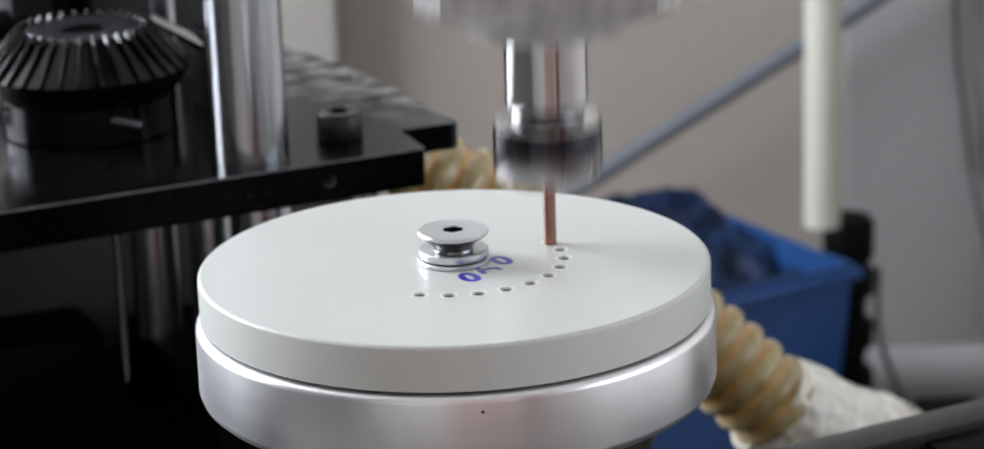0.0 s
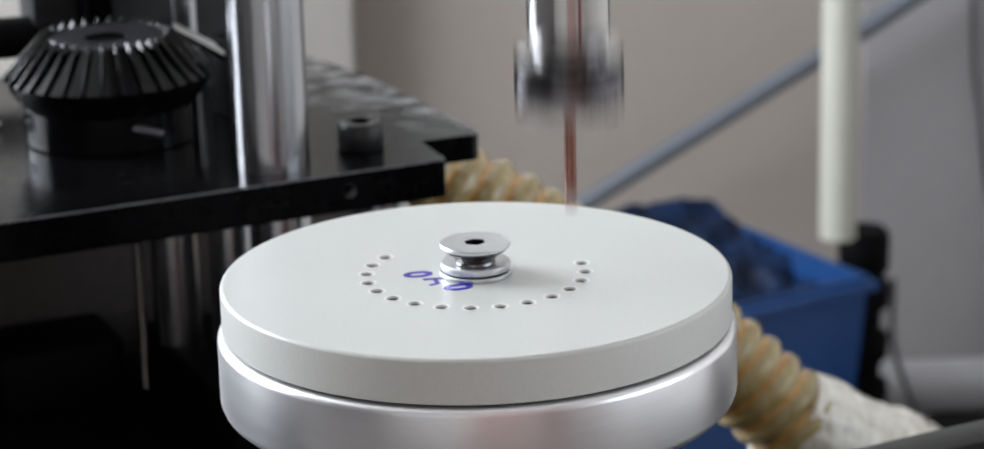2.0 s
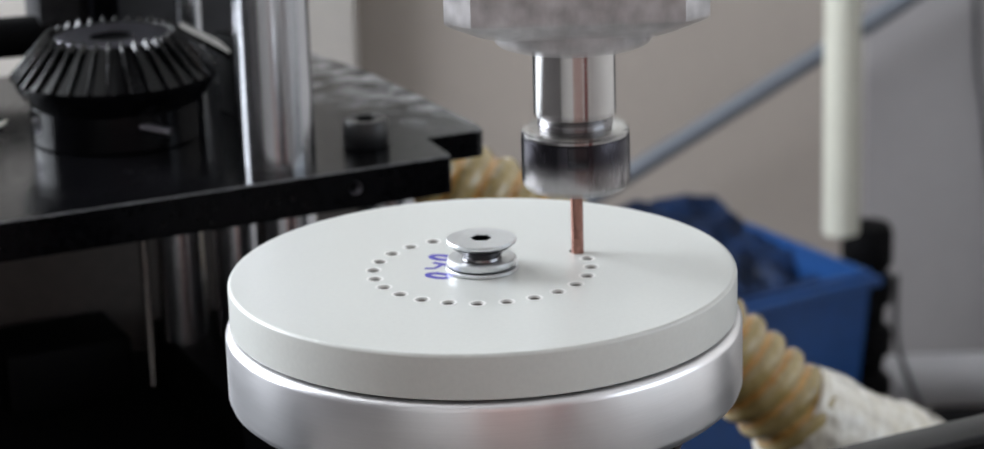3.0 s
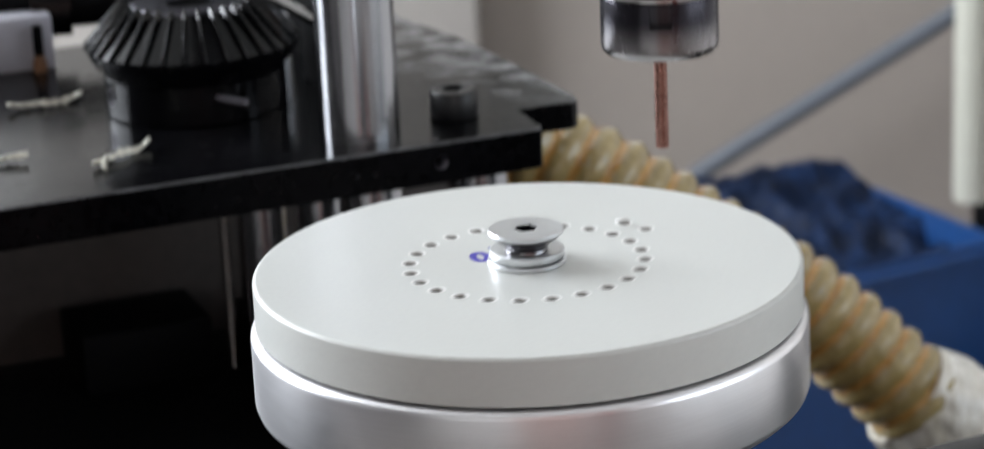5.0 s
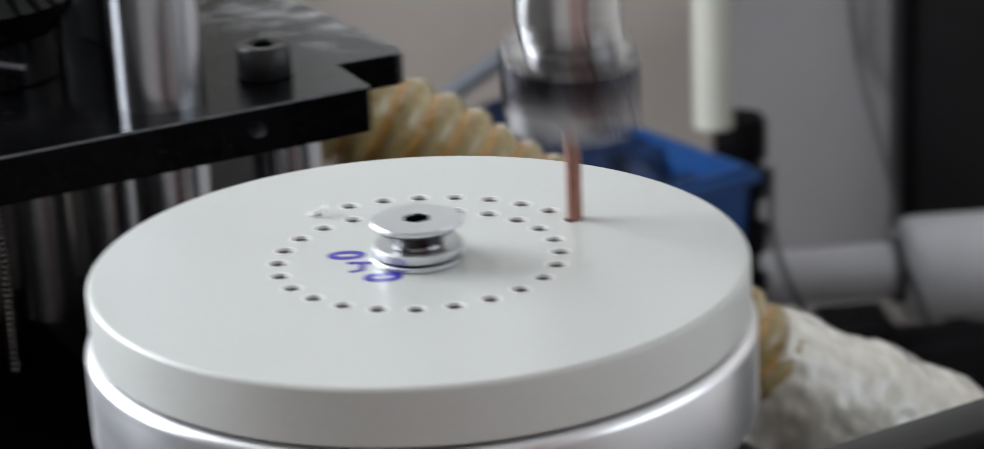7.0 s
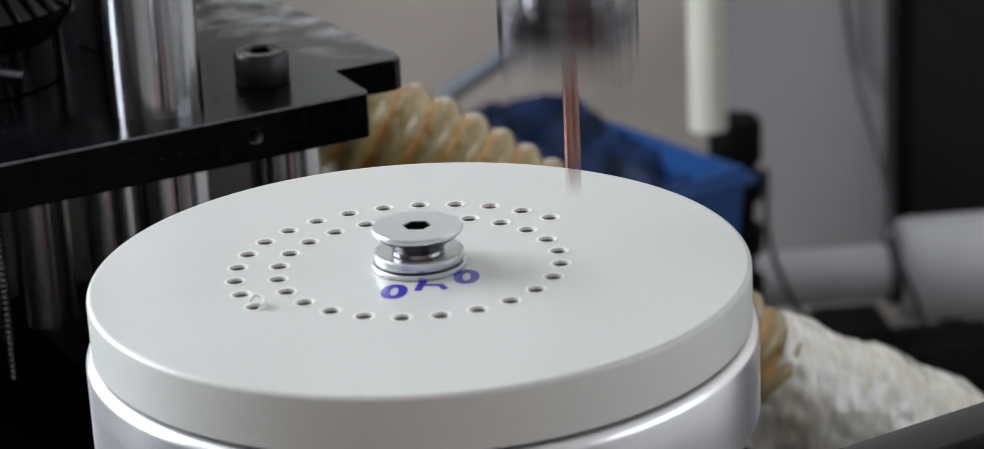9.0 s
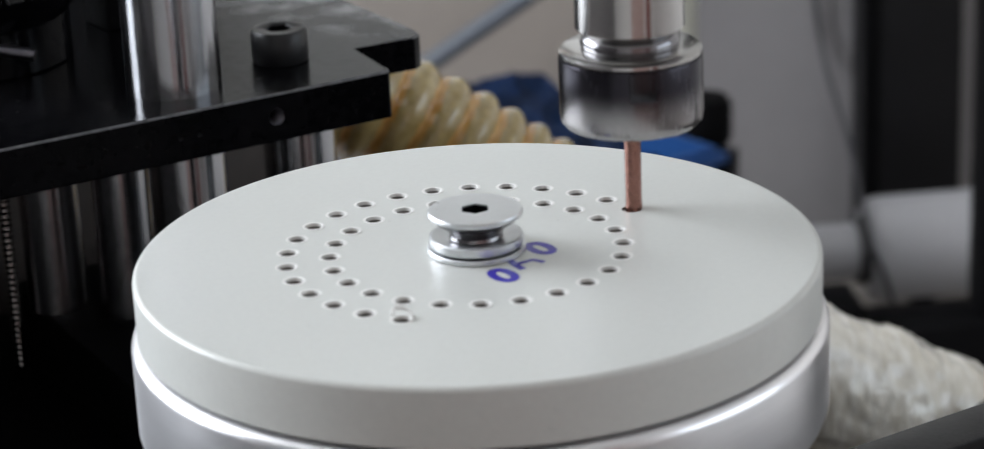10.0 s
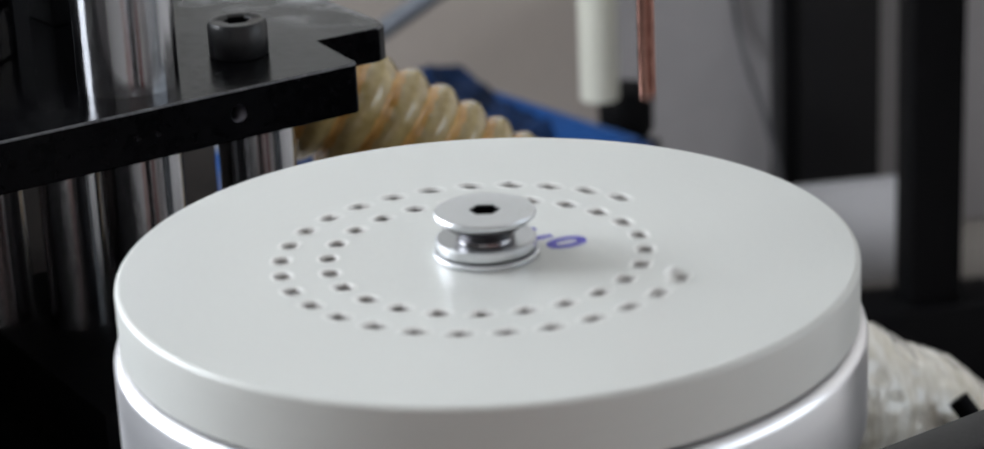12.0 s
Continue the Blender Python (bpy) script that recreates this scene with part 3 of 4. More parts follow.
def cap_screw():
    ob = thing("cap_screw", pose(-0.0572, 0.3462, PLATE_Z), "black socket head cap screw in the plate", "screw")
    r, h = 0.0120, 0.0140
    head = part("head", lathed([(0, 0), (r - 0.0006, 0), (r, 0.0008), (r, h - 0.0016), (r - 0.0012, h), (0, h)], 48), SCREW, ob)
    head.parent = None
    cut(head, [lathed([(0, 0.004), (0.0062, 0.004), (0.0062, 0.02), (0, 0.02)], 6)])
    head.parent = ob
    # black liner stands in for the shade down in the socket
    part("socket", lathed([(0.0060, 0.0042), (0.0060, 0.0134), (0.00615, 0.0134), (0.00615, 0.0041), (0, 0.0041), (0, 0.0044)], 6), DARKER, head, "black liner painted as shade inside the hex socket")
    return ob


cap_screw()


def bevel_gear():
    ob = thing("bevel_gear", pose(-0.192, 0.385, PLATE_Z), "blackened steel cone gear with straight teeth", "gear")
    hub = part("hub", lathed([(0.012, 0), (0.0455, 0), (0.0465, 0.001), (0.0465, 0.0200), (0.0460, 0.0205), (0.012, 0.0205)], 64, close=True), GEAR, ob)
    part("blank", lathed([(0.012, 0.0207), (0.0468, 0.0207), (0.0530, 0.0295), (0.0540, 0.0345), (0.0325, 0.0545), (0.012, 0.0535)], 64, close=True), GEAR, ob)
    # paler ring puts the lilac sheen of the gear's top into colour
    part("top_face", lathed([(0.0122, 0.0537), (0.0305, 0.0547), (0.0300, 0.0553), (0.0122, 0.0543)], 64, close=True), GEARTOP, ob, "top face coloured pale for the sheen on it")
    n = 32
    bm = bmesh.new()
    lo = [(0.0500, 0.0320), (0.0565, 0.0350), (0.0345, 0.0585), (0.0305, 0.0535)]
    v = []
    for r, z in lo:
        top = r in (0.0565, 0.0345)
        w = (0.0009 if top else 0.0034) * (r / 0.055)
        v.append((bm.verts.new((r, -w, z)), bm.verts.new((r, w, z))))
    for i in range(4):
        a, b = v[i], v[(i + 1) % 4]
        bm.faces.new((a[0], a[1], b[1], b[0]))
    bm.faces.new([p[0] for p in v])
    bm.faces.new([p[1] for p in v][::-1])
    bmesh.ops.bevel(bm, geom=bm.edges[:], offset=0.0004, segments=1, affect="EDGES")
    tooth_mesh = mesh_of(bm, "tooth", GEAR, 60)
    for i in range(n):
        t = new("tooth", tooth_mesh)
        t.parent = ob
        t.matrix_basis = pose(0, 0, 0, 0, 0, 360 / n * i + 4)
    part("bore", lathed([(0.0117, 0.001), (0.0117, 0.0520), (0, 0.0520), (0, 0.001)], 32), DARKER, ob)
    a = radians(-70)
    pin = Vector((math.cos(a), math.sin(a), 0))
    bm = tube(bmesh.new(), [pin * 0.043 + Vector((0, 0, 0.0145)), pin * 0.0500 + Vector((0.0160, 0.003, 0.0112))], 0.0027, 14)
    part("grub_screw", bm, GEARTOP, hub, "dull steel grub screw standing out of the hub")
    a = radians(-150)
    d = Vector((math.cos(a), math.sin(a), 0))
    part("hole_lip", tube(bmesh.new(), [d * 0.0440 + Vector((0, 0, 0.012)), d * 0.04655 + Vector((0, 0, 0.012))], 0.0046, 20), GEARTOP, hub, "worn bright lip of the screw hole")
    part("screw_hole", tube(bmesh.new(), [d * 0.0445 + Vector((0, 0, 0.012)), d * 0.0468 + Vector((0, 0, 0.012))], 0.0030, 16), DARKER, hub)
    return ob


bevel_gear()

tagged(part("steel_key", tube(bmesh.new(), [(-0.160, 0.43, 0.0075), (-0.131, 0.415, -0.0055)], 0.0034, 16), STEEL), "bright steel pin sticking out beside the gear", "pin")
key_holder = part("pin_block", box(-0.016, 0.016, -0.012, 0.012, PLATE_Z, 0.004, 0.001, pose(-0.122, 0.428, 0, 0, 0, 27)), DARKER)
tagged(key_holder, "small black clamp block holding the pin", "block")


def machine_column():
    ob = thing("machine_column", FRAME @ pose(0, 0, PLATE_Z), "black machine column rising behind the gear", "machine column")
    part("panel", box(-0.145, -0.005, 0.262, 0.296, 0, 0.62, 0.002), mat("dark_grey_machine_paint", (0.035, 0.035, 0.038), 0.5, var=0.4, scale=25, grain=120, bump=0.2), ob)
    part("flange_rib", box(-0.12, -0.105, 0.235, 0.2618, 0, 0.62, 0.001), BLACK, ob)
    head = part("head_arm", prism(bmesh.new(), [(-0.17, 0.255), (-0.17, 0.30), (0.0, 0.30), (0.02, 0.255), (0.0, -0.33), (-0.16, -0.33)], 0.482, 0.55, 0.004), CAST, ob, "cast arm reaching over the turntable")
    part("head_gib", box(-0.15, -0.02, 0.2, 0.2545, 0.44, 0.4815, 0.002), DARKER, head)
    return ob


machine_column()
for lead, mate, words in (([(-0.36, 0.44, 0.06), (-0.30, 0.45, 0.030), (-0.262, 0.46, 0.026), (-0.235, 0.47, 0.045), (-0.225, 0.475, 0.10)], CABLE, "grey cable looped behind the gear"),
                          ([(-0.36, 0.47, 0.085), (-0.29, 0.48, 0.052), (-0.25, 0.485, 0.048), (-0.215, 0.49, 0.075), (-0.205, 0.49, 0.13)], GREEN, "thin dark green cable behind the gear")):
    tagged(part("cable", tube(bmesh.new(), smooth_path(lead, 8), 0.0032, 10), mate), words, "cable", "cables behind the gear")


def rear_drive():
    ob = thing("drive_shaft", pose(-0.30, 0.50, -0.012, 0, 90, 12), "black drive shaft lying behind the gear", "shaft")
    part("shaft", lathed([(0, -0.16), (0.012, -0.16), (0.012, 0.06), (0.010, 0.062), (0, 0.062)], 24), DARKER, ob)
    part("collar", lathed([(0.0121, 0.0), (0.0165, 0.0), (0.0165, 0.022), (0.0121, 0.022)], 24, close=True), GEAR, ob)
    part("bearing_block", box(-0.002, 0.0284, -0.02, 0.02, -0.12, -0.09, 0.001), DARKER, ob)
    blk = thing("terminal_block", pose(-0.335, 0.47, PLATE_Z, 0, 0, 20), "white plastic block with rusty brown fittings", "terminal block")
    part("body", box(-0.05, 0.05, -0.012, 0.012, 0, 0.030, 0.001), LILAC, blk)
    for x in (-0.019, 0.011, 0.041):
        part("stem", lathed([(0, 0.0092), (0.0028, 0.0092), (0.0028, 0.026), (0, 0.026)], 12, pose(x, -0.0165, 0.0)), DARKER, blk, "black stem above a fitting")
        part("fitting", lathed([(0, 0), (0.004, 0), (0.004, 0.005), (0.0025, 0.009), (0, 0.009)], 12, pose(x, -0.0165, 0.0)), ORANGE, blk, "rusty brown fitting")
    return ob


rear_drive()


# ---------- shavings lying on the plate ----------
def shaving(pts, seed):
    rnd = random.Random(seed)
    path = smooth_path([(x, y, PLATE_Z + 0.0016 + z) for x, y, z in pts], 7)
    bm = bmesh.new()
    prev = None
    for i, p in enumerate(path):
        a = i * 0.75 + seed
        w = Vector((math.cos(a) * 0.3, math.sin(a) * 0.6, 0.35 * math.cos(a * 1.3))) * (0.0036 + 0.0016 * rnd.random())
        row = [bm.verts.new(p - w + Vector((0, 0, 0.0004))), bm.verts.new(p + Vector((0, 0, 0.0016))), bm.verts.new(p + w), bm.verts.new(p - Vector((0, 0, 0.0008)))]
        if prev:
            for k in range(4):
                bm.faces.new((prev[k], prev[(k + 1) % 4], row[(k + 1) % 4], row[k]))
        else:
            bm.faces.new(row[::-1])
        prev = row
    bm.faces.new(prev)
    return tagged(part("shaving", bm, SWARF, smooth=60), "twisted white plastic shaving lying on the black plate", "shaving", "shavings on the plate")


shaving([(-0.2905, 0.383, 0.002), (-0.284, 0.387, 0.0), (-0.273, 0.389, 0.001), (-0.264, 0.397, 0.0), (-0.256, 0.402, 0.002)], 1)
blown = [shaving([(-0.226, 0.271, 0.001), (-0.2215, 0.280, 0.0), (-0.2150, 0.2905, 0.001), (-0.2085, 0.298, 0.0), (-0.2045, 0.3065, 0.002)], 2), shaving([(-0.221, 0.279, 0.002), (-0.2205, 0.272, 0.0), (-0.2195, 0.266, 0.001)], 3)]
shaving([(-0.276, 0.283, 0.0), (-0.268, 0.287, 0.001), (-0.2605, 0.288, 0.002)], 4)


# ---------- under the plate ----------
def threaded_rod():
    bm = bmesh.new()
    prof = [(0, 0)]
    z = 0.0
    while z < 0.122:
        prof += [(0.0019, z), (0.0031, z + 0.0014)]
        z += 0.0028
    prof += [(0.0021, z), (0, z)]
    lathe(bm, prof, 16)
    ob = thing("threaded_rod", pose(-0.182, 0.376, PLATE_Z - 0.0205 - 0.1232), "thin dull threaded rod hanging below the plate", "threaded rod")
    part("thread", bm, STEEL, ob)
    return ob


threaded_rod()


def machine_base():
    ob = thing("machine_stand", FRAME @ pose(0, 0, 0), "black machine stand under the guide posts", "machine stand")
    part("bed", box(-0.62, 0.03, -0.20, 0.24, -0.24, -0.19, 0.002), DARKER, ob)
    part("pedestal", box(-0.58, 0.02, -0.18, 0.22, Z0, -0.2405, 0.003), DARKER, ob)
    part("post_block", box(-0.122, 0.02, 0.0, 0.16, -0.1895, -0.158, 0.001), DARKER, ob)
    part("post_block", box(-0.21, -0.14, 0.135, 0.19, -0.1895, -0.158, 0.001), DARKER, ob)
    # added sheet, coloured as the shaded space below the plate
    part("shade_sheet", box(-0.62, 0.03, 0.200, 0.225, -0.1895, PLATE_Z - 0.021, 0.001), mat("shade_brown", (0.060, 0.050, 0.045), 0.6, var=0.3, scale=15, grain=120), ob)
    return ob


machine_base()


def slotted_rail():
    ob = thing("slotted_rail", pose(0.16, 0.1225, -0.13, 0, 0, 26), "black slotted slide rail beside the turntable", "rail")
    part("back_bar", box(-0.045, 0.5, -0.022, 0, -0.03, 0, 0.0012), RAIL, ob)
    part("front_bar", box(-0.045, 0.5, -0.105, -0.062, -0.03, -0.001, 0.0012), RAIL, ob)
    part("web", box(-0.045, 0.5, -0.0618, -0.0222, -0.03, -0.022, 0.001), DARKER, ob)
    part("end_bridge", box(0.045, 0.075, -0.0618, -0.0222, -0.0218, -0.004, 0.001), DARKER, ob)
    part("leg", box(0.1, 0.3, -0.1, -0.01, -0.28, -0.0302, 0.002), DARKER, ob)
    return ob


slotted_rail()


def machine_table():
    ob = thing("machine_table", pose(0, 0, Z0), "black steel machine table under the turntable", "table")
    top = -0.41 - Z0
    part("tabletop", box(-0.14, 0.75, -0.115, 0.06, top - 0.04, top, 0.002), DARKER, ob)
    part("tabletop", box(0.08, 0.75, 0.062, 0.75, top - 0.04, top, 0.002), DARKER, ob)
    for x, y in ((-0.11, -0.085), (0.71, -0.085), (0.71, 0.71), (0.12, 0.71)):
        part("leg", box(x - 0.025, x + 0.025, y - 0.025, y + 0.025, 0, top - 0.0402, 0.002), DARKER, ob)
    return ob


def turntable_base():
    ob = thing("turntable_base", pose(0, 0, -0.41), "black cross slide carrying the turntable shaft", "slide")
    part("slide_bed", box(-0.10, 0.09, -0.09, 0.058, 0, 0.10, 0.002), DARKER, ob)
    part("housing", lathed([(0, 0.1002), (0.054, 0.1002), (0.056, 0.103), (0.056, 0.207), (0.054, 0.2095), (0, 0.2095)], 48), DARKER, ob)
    return ob


def hose_stand():
    ob = thing("hose_clip_stand", pose(0.30, 0.575, -0.41), "short black stand holding the wrapped hose", "stand")
    part("foot", box(-0.04, 0.04, -0.03, 0.03, 0, 0.008, 0.001), DARKER, ob)
    part("cradle", box(-0.012, 0.012, -0.02, 0.02, 0.0082, 0.045, 0.001), DARKER, ob)
    return ob


machine_table()
turntable_base()
hose_stand()

# ---------- turntable ----------
# two rings of drilled holes: 24 on the inner one, then 30 on the outer one
RING1, RING2, STEP1, STEP2 = 0.0428, 0.0555, 15.0, 12.0
DRILL_AT1, DRILL_AT2 = 26.8, 25.8
PERIOD, FIRST = 0.3037, 0.283
TURN_RING2 = -202.8
K0, K_SWITCH, K_LAST = -1, 14, 38
SHIFT = Vector((-0.0123, -0.0081, 0))
DRILL_X, DRILL_Y = 0.0385, 0.0172
DEPTH = 0.0110


def stroke_time(k):
    return FIRST + PERIOD * k


def disc_turn(k):
    return -STEP1 * k if k < K_SWITCH else TURN_RING2 + STEP2 * (k - K_SWITCH)


def hole_place(k):
    """Where stroke k drills, in the disc's own space."""
    r, at = (RING1, DRILL_AT1) if k < K_SWITCH else (RING2, DRILL_AT2)
    a = radians(at - disc_turn(k))
    return r * math.cos(a), r * math.sin(a)


def faceplate():
    ob = thing("faceplate", pose(0, 0, 0), "turned aluminium faceplate under the plastic disc", "faceplate")
    z = -0.0186
    edge = [(0.0992 + 0.0030 * math.sin(radians(a)), z - 0.0030 + 0.0030 * math.cos(radians(a))) for a in range(0, 91, 10)]
    body = part("body", lathed([(0, z)] + [(r - 0.0002, h) for r, h in edge] + [(0.1020, z - 0.0268), (0.1012, z - 0.0290), (0.0988, z - 0.0312), (0, z - 0.0312)], 160), ALU)
    holes = []
    for deg, r, zz in ((-153.2 - disc_turn(34), 0.0023, -0.0305), (-85.4 - disc_turn(-1), 0.0006, -0.0245)):
        a = radians(deg)
        holes.append((Vector((math.cos(a), math.sin(a), 0)), r, zz))
    cut(body, [tube(bmesh.new(), [d * 0.085 + Vector((0, 0, zz)), d * 0.11 + Vector((0, 0, zz))], r, 20) for d, r, zz in holes])
    body.parent = ob
    for p in body.data.polygons:
        p.use_smooth = True
    body.data.set_sharp_from_angle(angle=radians(30))
    # black ring stands in for the shadow line between disc and faceplate
    part("gap_shade", lathed([(0, z + 0.0002), (0.0965, z + 0.0002), (0.0965, -0.0178), (0, -0.0178)], 96), DARKER, ob, "black ring painted as the shade in the gap")
    part("hub", lathed([(0, z - 0.0580), (0.070, z - 0.0580), (0.0765, z - 0.0560), (0.0785, z - 0.0520), (0.0785, z - 0.0314), (0, z - 0.0314)], 96), HUB, ob, "dark grey steel hub flange")
    part("shaft", lathed([(0, -0.2), (0.032, -0.2), (0.032, z - 0.0582), (0, z - 0.0582)], 48), DARKER, ob, "dark turntable shaft")
    return ob


def text_mesh(body, size, m, thick, bold):
    cu = bpy.data.curves.new("writing", "FONT")
    cu.body, cu.size, cu.align_x, cu.align_y = body, size, "CENTER", "CENTER"
    cu.extrude, cu.offset = thick, bold
    tmp = bpy.data.objects.new("writing", cu)
    scene.collection.objects.link(tmp)
    bpy.context.view_layer.update()
    me = bpy.data.meshes.new_from_object(tmp.evaluated_get(bpy.context.evaluated_depsgraph_get()))
    bpy.data.objects.remove(tmp)
    me.transform(m)
    return me


HOLE_R, CUT_R, HOLE_N = 0.0030, 0.0025, 24


def ring_pts(cx, cy, r, n):
    return [(cx + r * math.cos(2 * math.pi * i / n), cy + r * math.sin(2 * math.pi * i / n)) for i in range(n)]


def plastic_disc():
    ob = thing("plastic_disc", pose(0, 0, 0), "round grey-white plastic disc being drilled in rings", "disc")
    places = [(k, *hole_place(k)) for k in range(-10, K_LAST + 1)]
    cu = bpy.data.curves.new("sheet", "CURVE")
    cu.dimensions, cu.fill_mode, cu.extrude = "2D", "BOTH", 0.0088
    for pts in [ring_pts(0, 0, 0.0984, 160)] + [ring_pts(x, y, HOLE_R, HOLE_N) for _, x, y in places]:
        sp = cu.splines.new("POLY")
        sp.points.add(len(pts) - 1)
        for q, (x, y) in zip(sp.points, pts):
            q.co = (x, y, 0, 1)
        sp.use_cyclic_u = True
    tmp = bpy.data.objects.new("sheet", cu)
    scene.collection.objects.link(tmp)
    bpy.context.view_layer.update()
    me = bpy.data.meshes.new_from_object(tmp.evaluated_get(bpy.context.evaluated_depsgraph_get()))
    bpy.data.objects.remove(tmp)
    me.transform(Matrix.Translation((0, 0, -0.0088)))
    bm = bmesh.new()
    bm.from_mesh(me)
    prof = [(0.0984, 0.0)] + [(0.0984 + 0.0016 * math.sin(a), -0.0016 + 0.0016 * math.cos(a)) for a in [radians(15 * i) for i in range(1, 7)]] + [(0.1, -0.0168), (0.0994, -0.0175), (0.0984, -0.0176)]
    lathe(bm, prof, 160)
    bmesh.ops.remove_doubles(bm, verts=bm.verts[:], dist=1e-6)
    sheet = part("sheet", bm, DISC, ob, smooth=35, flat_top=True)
    # hole walls get a darker colour for the shade down inside them
    sheet.data.materials.append(HOLE_SHADE)
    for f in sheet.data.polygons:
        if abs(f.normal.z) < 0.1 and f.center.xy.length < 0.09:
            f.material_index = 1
    moving = []
    for k, x, y in places:
        drop = part("hole_floor", lathed([(0, 0), (HOLE_R, 0), (HOLE_R, -0.002), (0, -0.002)], HOLE_N, pose(x, y, 0)), DISC, ob, flat_top=True)
        rim = part("hole_rim", lathed([(CUT_R, -0.0031), (CUT_R + 0.0001, -0.0021), (HOLE_R + 0.0004, -0.00208), (HOLE_R, -0.0031)], HOLE_N, pose(x, y, 0), close=True), RIM, ob, "pale raised rim of a drilled hole")
        moving.append((k, drop, rim))
    # curl of plastic caught at the first hole of the outer ring
    x, y = hole_place(K_SWITCH)
    bm = bmesh.new()
    tube(bm, smooth_path([(x + 0.0022, y - 0.0022, -0.0062), (x + 0.0030, y + 0.0005, -0.0050), (x + 0.0015, y + 0.0028, -0.0042), (x - 0.001, y + 0.0030, -0.0038), (x - 0.0022, y + 0.0015, -0.0052)], 5), 0.0006, 6)
    curl = part("burr", bm, RIM, ob, "white curl of plastic at a hole edge")
    up = Vector((0.665, -0.747, 0))
    right = Vector((up.y, -up.x, 0))
    for digit, px_, py_, turn, bold in (("0", 0.0170, -0.0064, -26, 0.0006), ("4", 0.0083, -0.0138, -22, 0.0), ("0", -0.0003, -0.0220, -30, 0.0006)):
        m = Matrix(((right.x, up.x, 0, px_), (right.y, up.y, 0, py_), (0, 0, 1, 0.00005), (0, 0, 0, 1))) @ pose(0, 0, 0, 0, 0, turn)
        if digit == "4":
            bm = bmesh.new()
            for line, w in (([(-0.0040, 0.0058), (-0.0030, 0.0022)], 0.0010), ([(-0.0034, 0.0022), (0.0022, 0.0014)], 0.0009), ([(0.0040, 0.0058), (0.0030, 0.0012), (0.0018, -0.0030)], 0.00115)):
                tube(bm, smooth_path([(x, y, 0) for x, y in line], 5), w, 10)
            bmesh.ops.scale(bm, vec=(1, 1, 0.05), verts=bm.verts[:])
            bmesh.ops.transform(bm, matrix=m, verts=bm.verts[:])
            me = mesh_of(bm, "writing", INK)
        else:
            me = text_mesh(digit, 0.0150, m, 0.00003, bold)
        me.materials.clear()
        me.materials.append(INK)
        w = new("writing", me)
        w.parent = ob
        w["label"] = "blue marker figure written on the disc"
    return ob, moving, curl


def clamp_nut():
    ob = thing("clamp_nut", pose(0, 0, 0), "bright steel spool-shaped clamp nut holding the disc", "nut")
    part("washer", lathed([(0, 0.0001), (0.0141, 0.0001), (0.0144, 0.0004), (0.0144, 0.0014), (0.0141, 0.0017), (0, 0.0017)], 64), NUTMAT, ob, "thin steel washer")
    prof = [(0, 0.0021), (0.0130, 0.0021), (0.0136, 0.0025), (0.0138, 0.0032), (0.0137, 0.0048), (0.0131, 0.0052), (0.0104, 0.0046), (0.0078, 0.0043),
            (0.0070, 0.0048), (0.0072, 0.0062), (0.0094, 0.0086), (0.0128, 0.0106), (0.0137, 0.0112), (0.0138, 0.0122), (0.0135, 0.0127), (0.0046, 0.0128), (0, 0.0128)]
    spool = part("spool", lathed(prof, 72), NUTMAT)
    cut(spool, [lathed([(0, 0.0065), (0.0044, 0.0065), (0.0044, 0.02), (0, 0.02)], 6, pose(0, 0, 0, 0, 0, 12))])
    spool.data.set_sharp_from_angle(angle=radians(35))
    spool.parent = ob
    # black lining puts the socket's inner shade into colour
    part("socket", lathed([(0.0042, 0.0067), (0.0042, 0.0124), (0.00435, 0.0124), (0.00435, 0.0067), (0, 0.0067), (0, 0.0069)], 6, pose(0, 0, 0, 0, 0, 12)), DARKER, ob, "black liner painted as shade inside the hex socket")
    # dark sleeve carries the waist's dark reflection as colour
    part("groove", lathed([(0.0079, 0.0046), (0.0076, 0.0056), (0.0088, 0.0075), (0.0108, 0.0091), (0.0124, 0.0101)], 72), COLLET, ob, "sleeve painted with the waist's dark reflection")
    return ob


